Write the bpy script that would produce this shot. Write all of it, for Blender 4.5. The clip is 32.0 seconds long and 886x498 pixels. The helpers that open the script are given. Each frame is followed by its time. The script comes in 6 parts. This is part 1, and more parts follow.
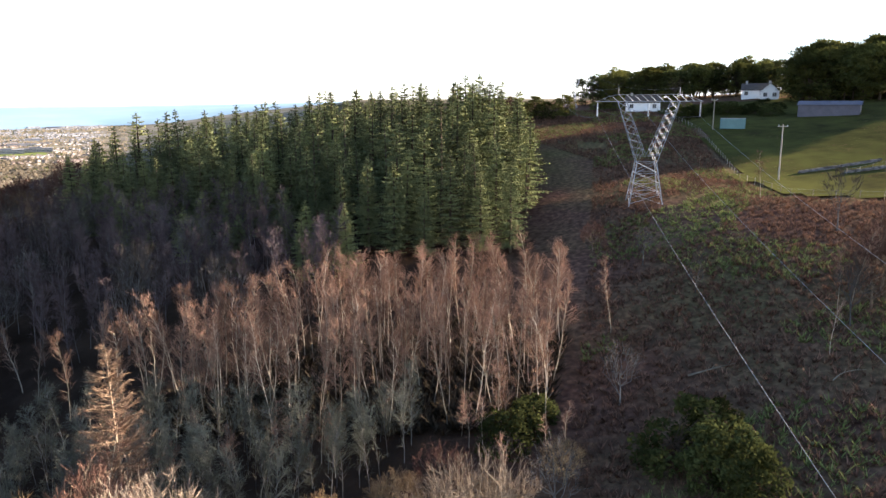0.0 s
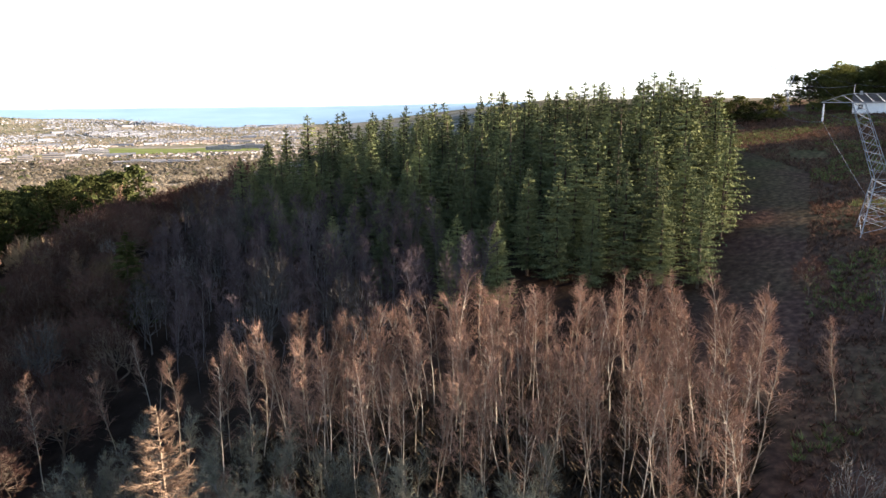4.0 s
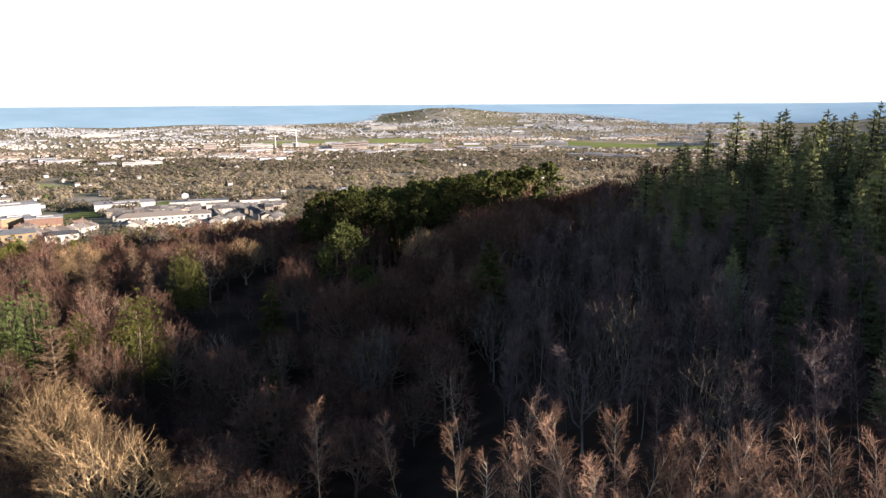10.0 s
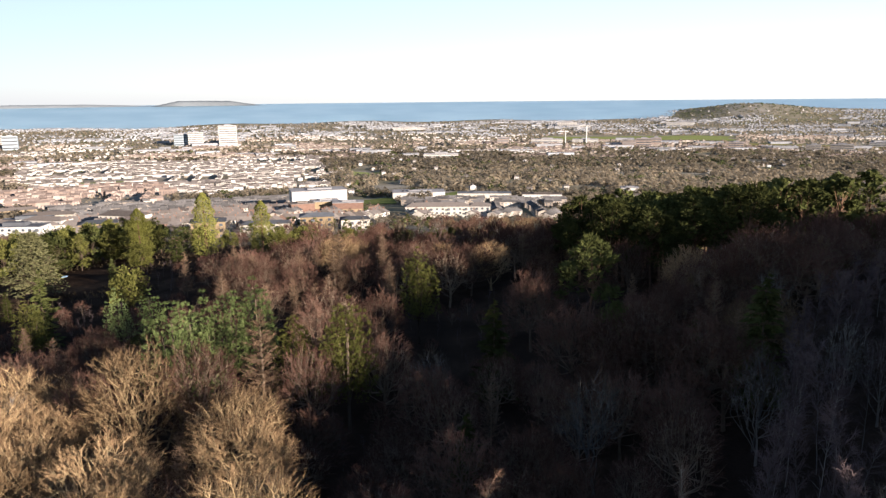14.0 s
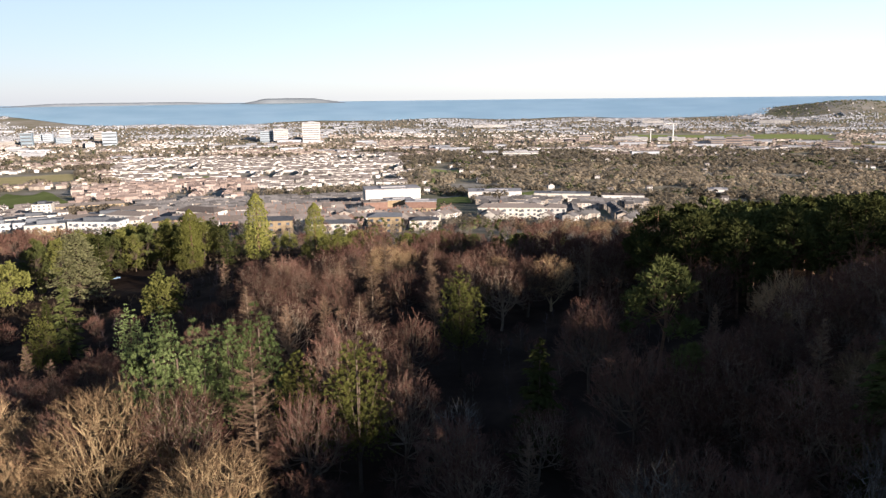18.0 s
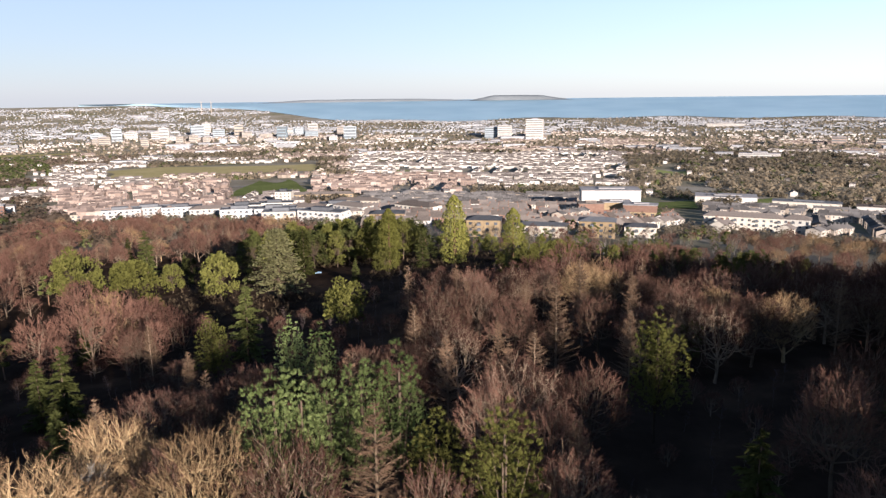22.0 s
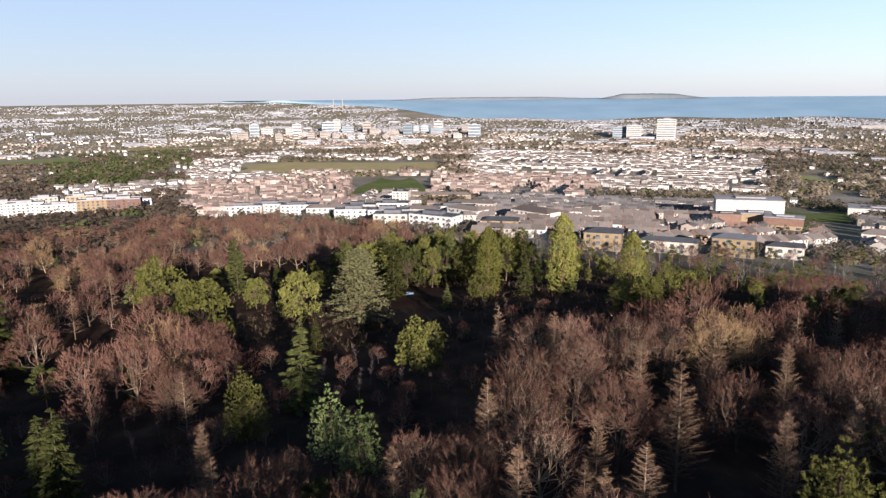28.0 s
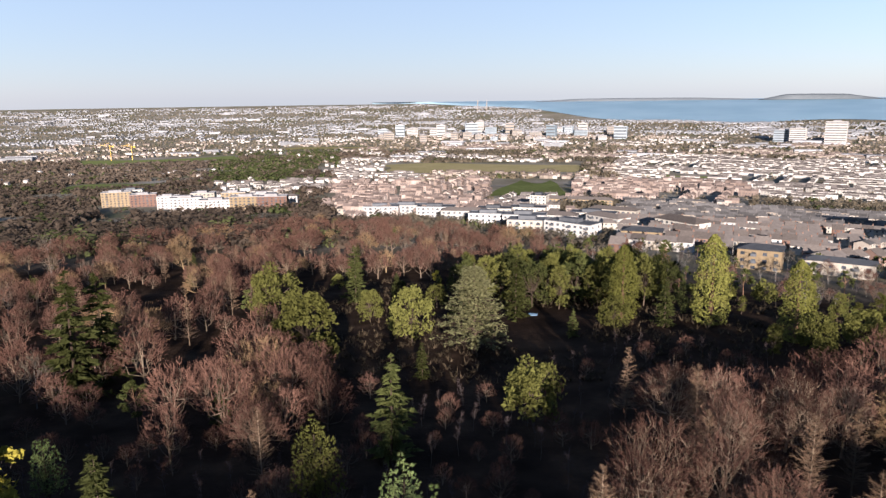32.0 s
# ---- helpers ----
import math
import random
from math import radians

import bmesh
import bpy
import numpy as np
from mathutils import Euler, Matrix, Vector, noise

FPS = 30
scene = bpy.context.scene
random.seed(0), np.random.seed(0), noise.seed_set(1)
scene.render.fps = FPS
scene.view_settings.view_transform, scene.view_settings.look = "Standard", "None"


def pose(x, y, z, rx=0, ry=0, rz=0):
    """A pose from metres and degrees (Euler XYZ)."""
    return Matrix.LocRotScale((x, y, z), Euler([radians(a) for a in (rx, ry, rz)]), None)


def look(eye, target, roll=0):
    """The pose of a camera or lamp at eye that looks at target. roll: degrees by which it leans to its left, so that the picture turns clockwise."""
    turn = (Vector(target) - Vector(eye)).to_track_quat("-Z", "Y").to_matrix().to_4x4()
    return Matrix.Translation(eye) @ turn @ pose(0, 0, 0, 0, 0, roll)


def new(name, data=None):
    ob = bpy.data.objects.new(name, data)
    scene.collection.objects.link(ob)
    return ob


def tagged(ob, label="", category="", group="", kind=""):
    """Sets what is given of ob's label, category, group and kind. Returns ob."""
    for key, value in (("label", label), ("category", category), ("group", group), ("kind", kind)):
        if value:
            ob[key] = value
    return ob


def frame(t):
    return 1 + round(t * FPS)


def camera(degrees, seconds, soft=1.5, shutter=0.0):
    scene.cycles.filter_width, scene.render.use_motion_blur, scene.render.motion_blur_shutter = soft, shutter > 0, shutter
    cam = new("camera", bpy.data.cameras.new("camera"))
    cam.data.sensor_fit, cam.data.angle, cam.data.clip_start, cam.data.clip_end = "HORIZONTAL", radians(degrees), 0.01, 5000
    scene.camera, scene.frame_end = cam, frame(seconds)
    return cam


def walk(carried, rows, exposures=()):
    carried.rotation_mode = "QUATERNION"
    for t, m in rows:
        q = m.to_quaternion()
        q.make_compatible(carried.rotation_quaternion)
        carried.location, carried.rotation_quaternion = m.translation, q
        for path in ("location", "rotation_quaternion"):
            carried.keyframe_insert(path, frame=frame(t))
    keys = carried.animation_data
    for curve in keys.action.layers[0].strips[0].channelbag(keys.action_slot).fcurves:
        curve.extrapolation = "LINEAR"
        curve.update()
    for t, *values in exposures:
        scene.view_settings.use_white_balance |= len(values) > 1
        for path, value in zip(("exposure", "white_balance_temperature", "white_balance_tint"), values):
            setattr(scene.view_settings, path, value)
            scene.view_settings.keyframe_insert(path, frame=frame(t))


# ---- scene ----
from functools import lru_cache
from bpy import data as D

cam = camera(63.3, 32.0, soft=1.45)
PATH = [
    (0, (-16.53, -6.38, 3.64), (80.38, 7.53, -16.75), -0.29),
    (0.5, (-14.53, -6.38, 3.74), (82.15, 8.94, -16.70), -0.36),
    (1, (-12.57, -6.33, 3.79), (83.84, 10.66, -16.63), -0.39),
    (1.5, (-10.57, -6.27, 3.80), (85.16, 14.19, -16.62), -0.42),
    (2, (-8.65, -6.19, 3.86), (86.23, 17.89, -16.60), -0.48),
    (2.5, (-6.68, -6.13, 3.90), (87.22, 21.52, -16.54), -0.49),
    (3, (-4.73, -6.06, 3.85), (88.08, 25.15, -16.48), -0.45),
    (3.5, (-2.79, -5.97, 3.82), (88.75, 28.81, -16.44), -0.46),
    (5.5, (5.34, -5.21, 3.82), (90.16, 43.71, -16.47), -0.44),
    (6, (7.32, -4.83, 3.73), (89.33, 48.70, -16.50), -0.43),
    (6.5, (9.34, -4.28, 3.63), (88.26, 53.74, -16.52), -0.40),
    (7, (11.27, -3.63, 3.47), (86.89, 58.62, -16.70), -0.30),
    (7.5, (13.31, -2.83, 3.53), (85.37, 63.51, -16.65), -0.30),
    (8, (15.17, -1.93, 3.50), (83.49, 68.23, -16.71), -0.22),
    (8.5, (16.99, -1.05, 3.47), (81.43, 72.70, -16.74), -0.17),
    (9, (18.82, -0.13, 3.44), (79.09, 77.05, -16.82), -0.22),
    (9.5, (20.64, 0.95, 3.39), (76.68, 81.27, -16.84), -0.23),
    (10, (22.41, 2.10, 3.45), (74.78, 84.83, -16.89), -0.31),
    (10.5, (24.04, 3.24, 3.48), (72.25, 88.47, -16.85), -0.34),
    (11, (25.80, 4.73, 3.36), (69.71, 92.24, -16.99), -0.33),
    (11.5, (27.38, 6.10, 3.39), (66.82, 95.70, -16.99), -0.38),
    (12, (28.80, 7.90, 3.40), (63.65, 99.36, -17.13), -0.43),
    (12.5, (30.28, 9.46, 3.29), (60.33, 102.60, -17.26), -0.51),
    (13, (31.64, 10.92, 3.26), (56.79, 105.49, -17.34), -0.59),
    (13.5, (32.84, 12.41, 3.15), (53.13, 108.14, -17.46), -0.59),
    (14, (33.95, 13.99, 3.18), (50.19, 110.47, -17.48), -0.59),
    (14.5, (35.10, 15.63, 3.15), (50.33, 112.26, -17.61), -0.52),
    (16.5, (38.75, 22.66, 3.03), (50.68, 119.71, -17.88), -0.58),
    (17, (39.48, 24.61, 2.95), (50.67, 121.75, -17.97), -0.55),
    (17.5, (40.12, 26.61, 2.94), (49.11, 123.98, -18.00), -0.64),
    (18, (40.93, 28.66, 2.95), (46.26, 126.31, -17.95), -0.69),
    (18.5, (41.51, 30.71, 3.01), (43.13, 128.48, -17.92), -0.74),
    (19, (42.17, 32.55, 2.92), (39.94, 130.32, -17.96), -0.78),
    (19.5, (42.70, 34.53, 2.97), (36.76, 132.15, -17.89), -0.74),
    (20, (43.14, 36.29, 3.07), (33.46, 133.60, -17.83), -0.71),
    (20.5, (43.45, 38.26, 3.05), (30.08, 135.13, -17.88), -0.71),
    (21, (43.82, 40.46, 3.09), (26.66, 136.71, -17.93), -0.72),
    (21.5, (44.09, 42.76, 3.08), (23.25, 138.28, -17.92), -0.75),
    (22, (44.21, 45.13, 3.02), (19.83, 139.82, -17.94), -0.74),
    (22.5, (44.40, 47.28, 3.12), (16.41, 140.96, -17.92), -0.80),
    (23, (44.55, 49.39, 3.15), (13.06, 141.95, -17.87), -0.78),
    (23.5, (44.48, 51.23, 3.27), (10.22, 142.79, -17.77), -0.77),
    (24, (44.37, 53.20, 3.33), (7.44, 143.71, -17.75), -0.80),
    (24.5, (44.11, 55.28, 3.46), (6.74, 145.59, -17.68), -0.76),
    (25, (43.88, 57.38, 3.66), (6.47, 147.67, -17.49), -0.66),
    (25.5, (43.49, 59.26, 3.86), (6.12, 149.56, -17.36), -0.59),
    (27.5, (42.11, 67.13, 4.25), (4.59, 157.38, -16.92), -0.54),
    (28, (41.70, 69.24, 4.26), (1.47, 158.33, -16.81), -0.54),
    (28.5, (41.14, 71.43, 4.25), (-2.32, 158.99, -16.83), -0.57),
    (29, (40.48, 73.55, 4.20), (-7.45, 158.76, -16.82), -0.55),
    (29.5, (39.99, 75.44, 4.24), (-11.63, 158.49, -16.72), -0.54),
    (30, (39.58, 77.36, 4.30), (-13.85, 159.28, -16.55), -0.54),
    (30.5, (39.26, 79.11, 4.29), (-15.07, 160.46, -16.47), -0.58),
    (31, (38.75, 80.91, 4.31), (-16.47, 161.66, -16.40), -0.61),
    (31.5, (38.03, 82.92, 4.36), (-18.08, 163.06, -16.34), -0.65),
    (32, (37.29, 85.07, 4.34), (-19.68, 164.60, -16.38), -0.71),
]
walk(cam, [(t, look(eye, target, roll)) for t, eye, target, roll in PATH], exposures=[(0, 3.42, 6250, 18), (6, 2.95, 6150, 17), (14, 2.22, 6050, 17), (20, 2.06, 5900, 18), (32, 1.90, 5750, 19)])

# ---------------------------------------------------------------- sky and sun
SUN_AZ, SUN_EL = -50.0, 12.5
world = D.worlds.new("world")
scene.world = world
world.use_nodes = True
wn = world.node_tree
sky = wn.nodes.new("ShaderNodeTexSky")
sky.sky_type, sky.sun_disc = "NISHITA", False
sky.sun_elevation = radians(SUN_EL)
sky.sun_rotation = radians(SUN_AZ - 90)
sky.air_density, sky.dust_density, sky.ozone_density = 1.0, 0.3, 2.0
haze = wn.nodes.new("ShaderNodeMix")
haze.data_type = "RGBA"
tc = wn.nodes.new("ShaderNodeTexCoord")
up = wn.nodes.new("ShaderNodeSeparateXYZ")
wn.links.new(tc.outputs["Generated"], up.inputs[0])
thin_out = wn.nodes.new("ShaderNodeMapRange")
for k, val in enumerate((0.12, 0.42, 0.55, 0.0)):
    thin_out.inputs[k + 1].default_value = val
wn.links.new(up.outputs[2], thin_out.inputs[0])
wn.links.new(thin_out.outputs[0], haze.inputs[0])
haze.inputs[7].default_value = (3.5, 4.05, 4.75, 1)
wn.links.new(sky.outputs[0], haze.inputs[6])
wn.links.new(haze.outputs[2], wn.nodes["Background"].inputs[0])
wn.nodes["Background"].inputs[1].default_value = 0.05
sun = new("sun", D.lights.new("sun", "SUN"))
sun.data.energy, sun.data.angle, sun.data.color = 5.0, radians(0.6), (1.0, 0.86, 0.68)
sun.matrix_world = look((math.cos(radians(SUN_AZ)) * 300, math.sin(radians(SUN_AZ)) * 300, 300 * math.tan(radians(SUN_EL))), (0, 0, 0))


# ---------------------------------------------------------------- materials
def nodes_of(name, rough=0.9, metal=0.0):
    m = D.materials.new(name)
    m.use_nodes = True
    b = m.node_tree.nodes["Principled BSDF"]
    b.inputs["Roughness"].default_value, b.inputs["Metallic"].default_value = rough, metal
    b.inputs["Specular IOR Level"].default_value = 0.0 if rough >= 0.85 else 0.3
    return m, m.node_tree, b


def ramp(nt, fac, stops):
    r = nt.nodes.new("ShaderNodeValToRGB")
    while len(r.color_ramp.elements) < len(stops):
        r.color_ramp.elements.new(0.5)
    for e, (p, c) in zip(r.color_ramp.elements, stops):
        e.position, e.color = p, (*c, 1)
    nt.links.new(fac, r.inputs[0])
    return r.outputs[0]


def noise_node(nt, scale, detail=4.0, space="Object", rough=0.55):
    tc = nt.nodes.new("ShaderNodeTexCoord")
    n = nt.nodes.new("ShaderNodeTexNoise")
    n.inputs["Scale"].default_value, n.inputs["Detail"].default_value, n.inputs["Roughness"].default_value = scale, detail, rough
    nt.links.new(tc.outputs[space], n.inputs["Vector"])
    return n.outputs["Fac"]


def mix(nt, fac, a, b, mode="MIX"):
    x = nt.nodes.new("ShaderNodeMix")
    x.data_type, x.blend_type = "RGBA", mode
    for sock, val in ((x.inputs[0], fac), (x.inputs[6], a), (x.inputs[7], b)):
        if isinstance(val, (int, float)):
            sock.default_value = val
        elif isinstance(val, tuple):
            sock.default_value = (*val, 1)
        else:
            nt.links.new(val, sock)
    return x.outputs[2]


def bump(nt, b, height, strength=0.4, distance=0.05):
    n = nt.nodes.new("ShaderNodeBump")
    n.inputs["Strength"].default_value, n.inputs["Distance"].default_value = strength, distance
    nt.links.new(height, n.inputs["Height"])
    nt.links.new(n.outputs[0], b.inputs["Normal"])


def varied(name, dark, mid, light, scale=1.5, rough=0.9, metal=0.0, per="object", relief=0.0, thin=0.0):
    """A surface whose colour varies from thing to thing and, in patches and grain, over each thing."""
    m, nt, b = nodes_of(name, rough, metal)
    n1 = noise_node(nt, scale)
    n2 = noise_node(nt, scale * 7, 3.0)
    add = nt.nodes.new("ShaderNodeMath")
    add.operation = "MULTIPLY_ADD"
    nt.links.new(n2, add.inputs[0])
    add.inputs[1].default_value = 0.45
    half = nt.nodes.new("ShaderNodeMath")
    half.operation = "MULTIPLY"
    half.inputs[1].default_value = 0.55
    nt.links.new(n1, half.inputs[0])
    nt.links.new(half.outputs[0], add.inputs[2])
    if per == "island":
        rnd = nt.nodes.new("ShaderNodeNewGeometry").outputs["Random Per Island"]
    else:
        rnd = nt.nodes.new("ShaderNodeObjectInfo").outputs["Random"]
    mid_fac = nt.nodes.new("ShaderNodeMath")
    mid_fac.operation = "MULTIPLY_ADD"
    nt.links.new(rnd, mid_fac.inputs[0])
    mid_fac.inputs[1].default_value = 0.5
    sub = nt.nodes.new("ShaderNodeMath")
    sub.operation = "ADD"
    sub.inputs[1].default_value = -0.25
    nt.links.new(add.outputs[0], sub.inputs[0])
    nt.links.new(sub.outputs[0], mid_fac.inputs[2])
    col = ramp(nt, mid_fac.outputs[0], [(0.2, dark), (0.5, mid), (0.8, light)])
    nt.links.new(col, b.inputs["Base Color"])
    if relief:
        bump(nt, b, n2, relief)
    if thin:
        tr = nt.nodes.new("ShaderNodeBsdfTranslucent")
        nt.links.new(col, tr.inputs[0])
        ms = nt.nodes.new("ShaderNodeMixShader")
        ms.inputs[0].default_value = thin
        nt.links.new(b.outputs[0], ms.inputs[1])
        nt.links.new(tr.outputs[0], ms.inputs[2])
        nt.links.new(ms.outputs[0], nt.nodes["Material Output"].inputs[0])
    return m


M = {
    "spruce": varied("spruce_needles", (0.046, 0.053, 0.026), (0.098, 0.107, 0.047), (0.180, 0.186, 0.072), 0.5),
    "pine": varied("pine_needles", (0.018, 0.019, 0.006), (0.035, 0.039, 0.013), (0.063, 0.070, 0.023), 0.5, thin=0.2),
    "bluepine": varied("blue_pine_needles", (0.053, 0.068, 0.024), (0.105, 0.131, 0.047), (0.166, 0.202, 0.077), 0.5, thin=0.3),
    "seq": varied("redwood_foliage", (0.058, 0.058, 0.014), (0.105, 0.104, 0.026), (0.165, 0.162, 0.042), 0.6, thin=0.2),
    "cedar": varied("cedar_foliage", (0.080, 0.078, 0.037), (0.145, 0.142, 0.068), (0.232, 0.227, 0.109), 0.6, thin=0.2),
    "holm": varied("evergreen_leaves", (0.034, 0.034, 0.009), (0.068, 0.068, 0.019), (0.109, 0.109, 0.030), 0.6, thin=0.2),
    "yellow": varied("golden_leaves", (0.10, 0.09, 0.016), (0.20, 0.17, 0.028), (0.32, 0.28, 0.05), 0.6, thin=0.2),
    "birch_bark": varied("birch_bark", (0.105, 0.090, 0.066), (0.230, 0.196, 0.145), (0.400, 0.340, 0.255), 2.0, relief=0.3),
    "birch_twig": varied("birch_twigs", (0.082, 0.049, 0.034), (0.162, 0.098, 0.067), (0.262, 0.160, 0.109), 0.6),
    "bark": varied("grey_bark", (0.022, 0.016, 0.012), (0.048, 0.036, 0.026), (0.086, 0.065, 0.047), 2.0, relief=0.5),
    "dome_bark": varied("fawn_bark", (0.085, 0.066, 0.046), (0.160, 0.126, 0.090), (0.250, 0.200, 0.145), 2.0, relief=0.4),
    "dome_twig": varied("fawn_twigs", (0.085, 0.064, 0.046), (0.165, 0.125, 0.091), (0.260, 0.200, 0.147), 0.5),
    "larch_bark": varied("larch_bark", (0.06, 0.044, 0.030), (0.12, 0.088, 0.060), (0.20, 0.150, 0.104), 2.0, relief=0.4),
    "oak_bark": varied("oak_bark", (0.098, 0.071, 0.039), (0.195, 0.141, 0.078), (0.300, 0.218, 0.122), 2.0, relief=0.5),
    "beech_bark": varied("smooth_bark", (0.050, 0.037, 0.026), (0.100, 0.075, 0.053), (0.170, 0.130, 0.092), 2.0, relief=0.3),
    # birches of the shaded slope: shade put into darker twig and bark colours
    "birch_shade_twig": varied("shaded_birch_twigs", (0.036, 0.026, 0.025), (0.066, 0.049, 0.048), (0.105, 0.079, 0.076), 0.6),
    "birch_shade_bark": varied("shaded_birch_bark", (0.045, 0.040, 0.036), (0.085, 0.077, 0.069), (0.15, 0.138, 0.125), 2.0, relief=0.3),
    "pale_bark": varied("pale_bark", (0.050, 0.046, 0.041), (0.098, 0.090, 0.080), (0.165, 0.152, 0.135), 2.0, relief=0.3),
    "red_bark": varied("pine_bark", (0.045, 0.028, 0.018), (0.090, 0.055, 0.035), (0.144, 0.088, 0.056), 2.0, relief=0.5),
    "beech_twig": varied("beech_twigs", (0.032, 0.0173, 0.0127), (0.064, 0.0345, 0.0255), (0.110, 0.061, 0.044), 0.5),
    "oak_twig": varied("oak_twigs", (0.064, 0.042, 0.023), (0.128, 0.084, 0.046), (0.205, 0.134, 0.074), 0.5),
    "larch_twig": varied("larch_twigs", (0.062, 0.041, 0.026), (0.122, 0.080, 0.051), (0.195, 0.129, 0.082), 0.5),
    "willow_twig": varied("sapling_twigs", (0.060, 0.058, 0.040), (0.110, 0.106, 0.074), (0.180, 0.172, 0.122), 0.5),
    "ash_twig": varied("ash_twigs", (0.022, 0.018, 0.014), (0.044, 0.037, 0.028), (0.075, 0.063, 0.048), 0.5),
}

# ---------------------------------------------------------------- the lie of the land
KNOTS = np.array([
    (-70, -40, -25), (-16, -6, -28), (20, -18, -24), (50, -10, -24), (60, -40, -16), (92, -6, -19.5), (105, -23, -12.7),
    (125, -49, -12), (188, -53, -5), (125, 25, -15), (150, 50, -15), (133, 97, -22), (69, 47, -28),
    (48, 32, -29), (28, 24, -32), (58, 73, -36), (27, 61, -35), (105, 150, -34), (39, 103, -36), (7, 125, -37),
    (-40, 175, -45), (0, 232, -42), (-17, 345, -62), (150, 300, -60), (-200, 300, -66), (-120, 60, -42),
    (200, 150, -30), (235, 20, -4), (200, -110, 2), (120, -110, -6), (60, -110, -11), (-20, -110, -18), (330, -60, 6)], float)


def spline_weights():
    p = KNOTS[:, :2] / 100
    d = np.linalg.norm(p[:, None] - p[None], axis=2)
    k = np.where(d > 0, d * d * np.log(np.maximum(d, 1e-9)), 0) + 0.02 * np.eye(len(p))
    q = np.c_[np.ones(len(p)), p]
    a = np.block([[k, q], [q.T, np.zeros((3, 3))]])
    return np.linalg.solve(a, np.r_[KNOTS[:, 2], 0, 0, 0])


WEIGHTS = spline_weights()
FAR_R = (0, 350, 600, 900, 1300, 2000, 2700, 3300, 3900, 4850, 6000)
FAR_Z = (-40, -62, -90, -118, -136, -155, -161, -146, -117, -40, -24)
HILL_R = (0, 250, 400, 1000, 4850, 6000)
HILL_Z = (-10, 1, 3, 4, -20, -10)


def smooth(a, b, v):
    u = np.clip((v - a) / (b - a), 0, 1)
    return u * u * (3 - 2 * u)


def land(x, y, bumps=1.0):
    """Height of the bare ground."""
    x, y = np.asarray(x, float), np.asarray(y, float)
    r, az = np.hypot(x, y), np.degrees(np.arctan2(y, x))
    p = np.stack([x, y], -1) / 100
    d = np.linalg.norm(p[..., None, :] - KNOTS[:, :2] / 100, axis=-1)
    near = (np.where(d > 1e-9, d * d * np.log(np.maximum(d, 1e-9)), 0) @ WEIGHTS[:len(KNOTS)]
            + WEIGHTS[-3] + p[..., 0] * WEIGHTS[-2] + p[..., 1] * WEIGHTS[-1])
    az = np.where(az < -90, az + 360, az)
    plain = smooth(14, 34, az) * (1 - smooth(190, 215, az))
    far = plain * np.interp(r, FAR_R, FAR_Z) + (1 - plain) * np.interp(r, HILL_R, HILL_Z)
    w = smooth(250, 400, r)
    # a low wooded hill by the shore and a far ridge behind the plantation
    hump = 50 * np.exp(-((az - 57.6) / 3.9) ** 2 - ((r - 4050) / 330) ** 2) + 24 * np.exp(-((az - 51) / 7) ** 2 - ((r - 4000) / 300) ** 2)
    hump += 24 * np.exp(-((az - 6) / 6.0) ** 2 - ((r - 4600) / 300) ** 2)
    return near * (1 - w) + far * w + hump * bumps


def gz(x, y):
    return float(land(x, y))


def mesh_of(name, verts, faces, *mats):
    me = D.meshes.new(name)
    me.from_pydata([tuple(v) for v in verts] if not isinstance(verts, np.ndarray) else verts.tolist(), [], faces)
    for m in mats:
        me.materials.append(m)
    return me


def part(name, me, parent, label="", m=None):
    ob = new(name, me)
    ob.parent = parent
    if m is not None:
        ob.matrix_basis = m
    return tagged(ob, label) if label else ob


def inside(poly, x, y):
    hit = False
    for (x1, y1), (x2, y2) in zip(poly, poly[1:] + poly[:1]):
        if (y1 > y) != (y2 > y) and x < (x2 - x1) * (y - y1) / (y2 - y1) + x1:
            hit = not hit
    return hit

# ---------------------------------------------------------------- ground and sea
def ground_sheet():
    rings = np.r_[np.arange(0, 330, 5.0), np.geomspace(330, 4870, 90)]
    seg = 288
    ang = np.linspace(0, 2 * np.pi, seg, endpoint=False)
    cx, cy = 40.0, 60.0
    xs, ys = cx + rings[1:, None] * np.cos(ang), cy + rings[1:, None] * np.sin(ang)
    z = land(xs, ys)
    rng = np.random.RandomState(4)
    z += np.where(rings[1:, None] < 330, rng.normal(0, 0.12, z.shape), 0)
    v = np.r_[[[cx, cy, gz(cx, cy)]], np.stack([xs, ys, z], -1).reshape(-1, 3)]
    n = len(rings) - 1
    i, j = np.meshgrid(np.arange(n - 1), np.arange(seg), indexing="ij")
    a = 1 + i * seg + j
    b = 1 + i * seg + (j + 1) % seg
    quads = np.stack([a, a + seg, b + seg, b], -1).reshape(-1, 4).tolist()
    tris = [(0, 1 + k, 1 + (k + 1) % seg) for k in range(seg)]
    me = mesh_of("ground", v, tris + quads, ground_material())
    me.polygons.foreach_set("use_smooth", [True] * len(me.polygons))
    return tagged(new("ground", me), "hillside and coastal plain of brown bracken, leaf litter and winter grass", "ground", kind="structure")


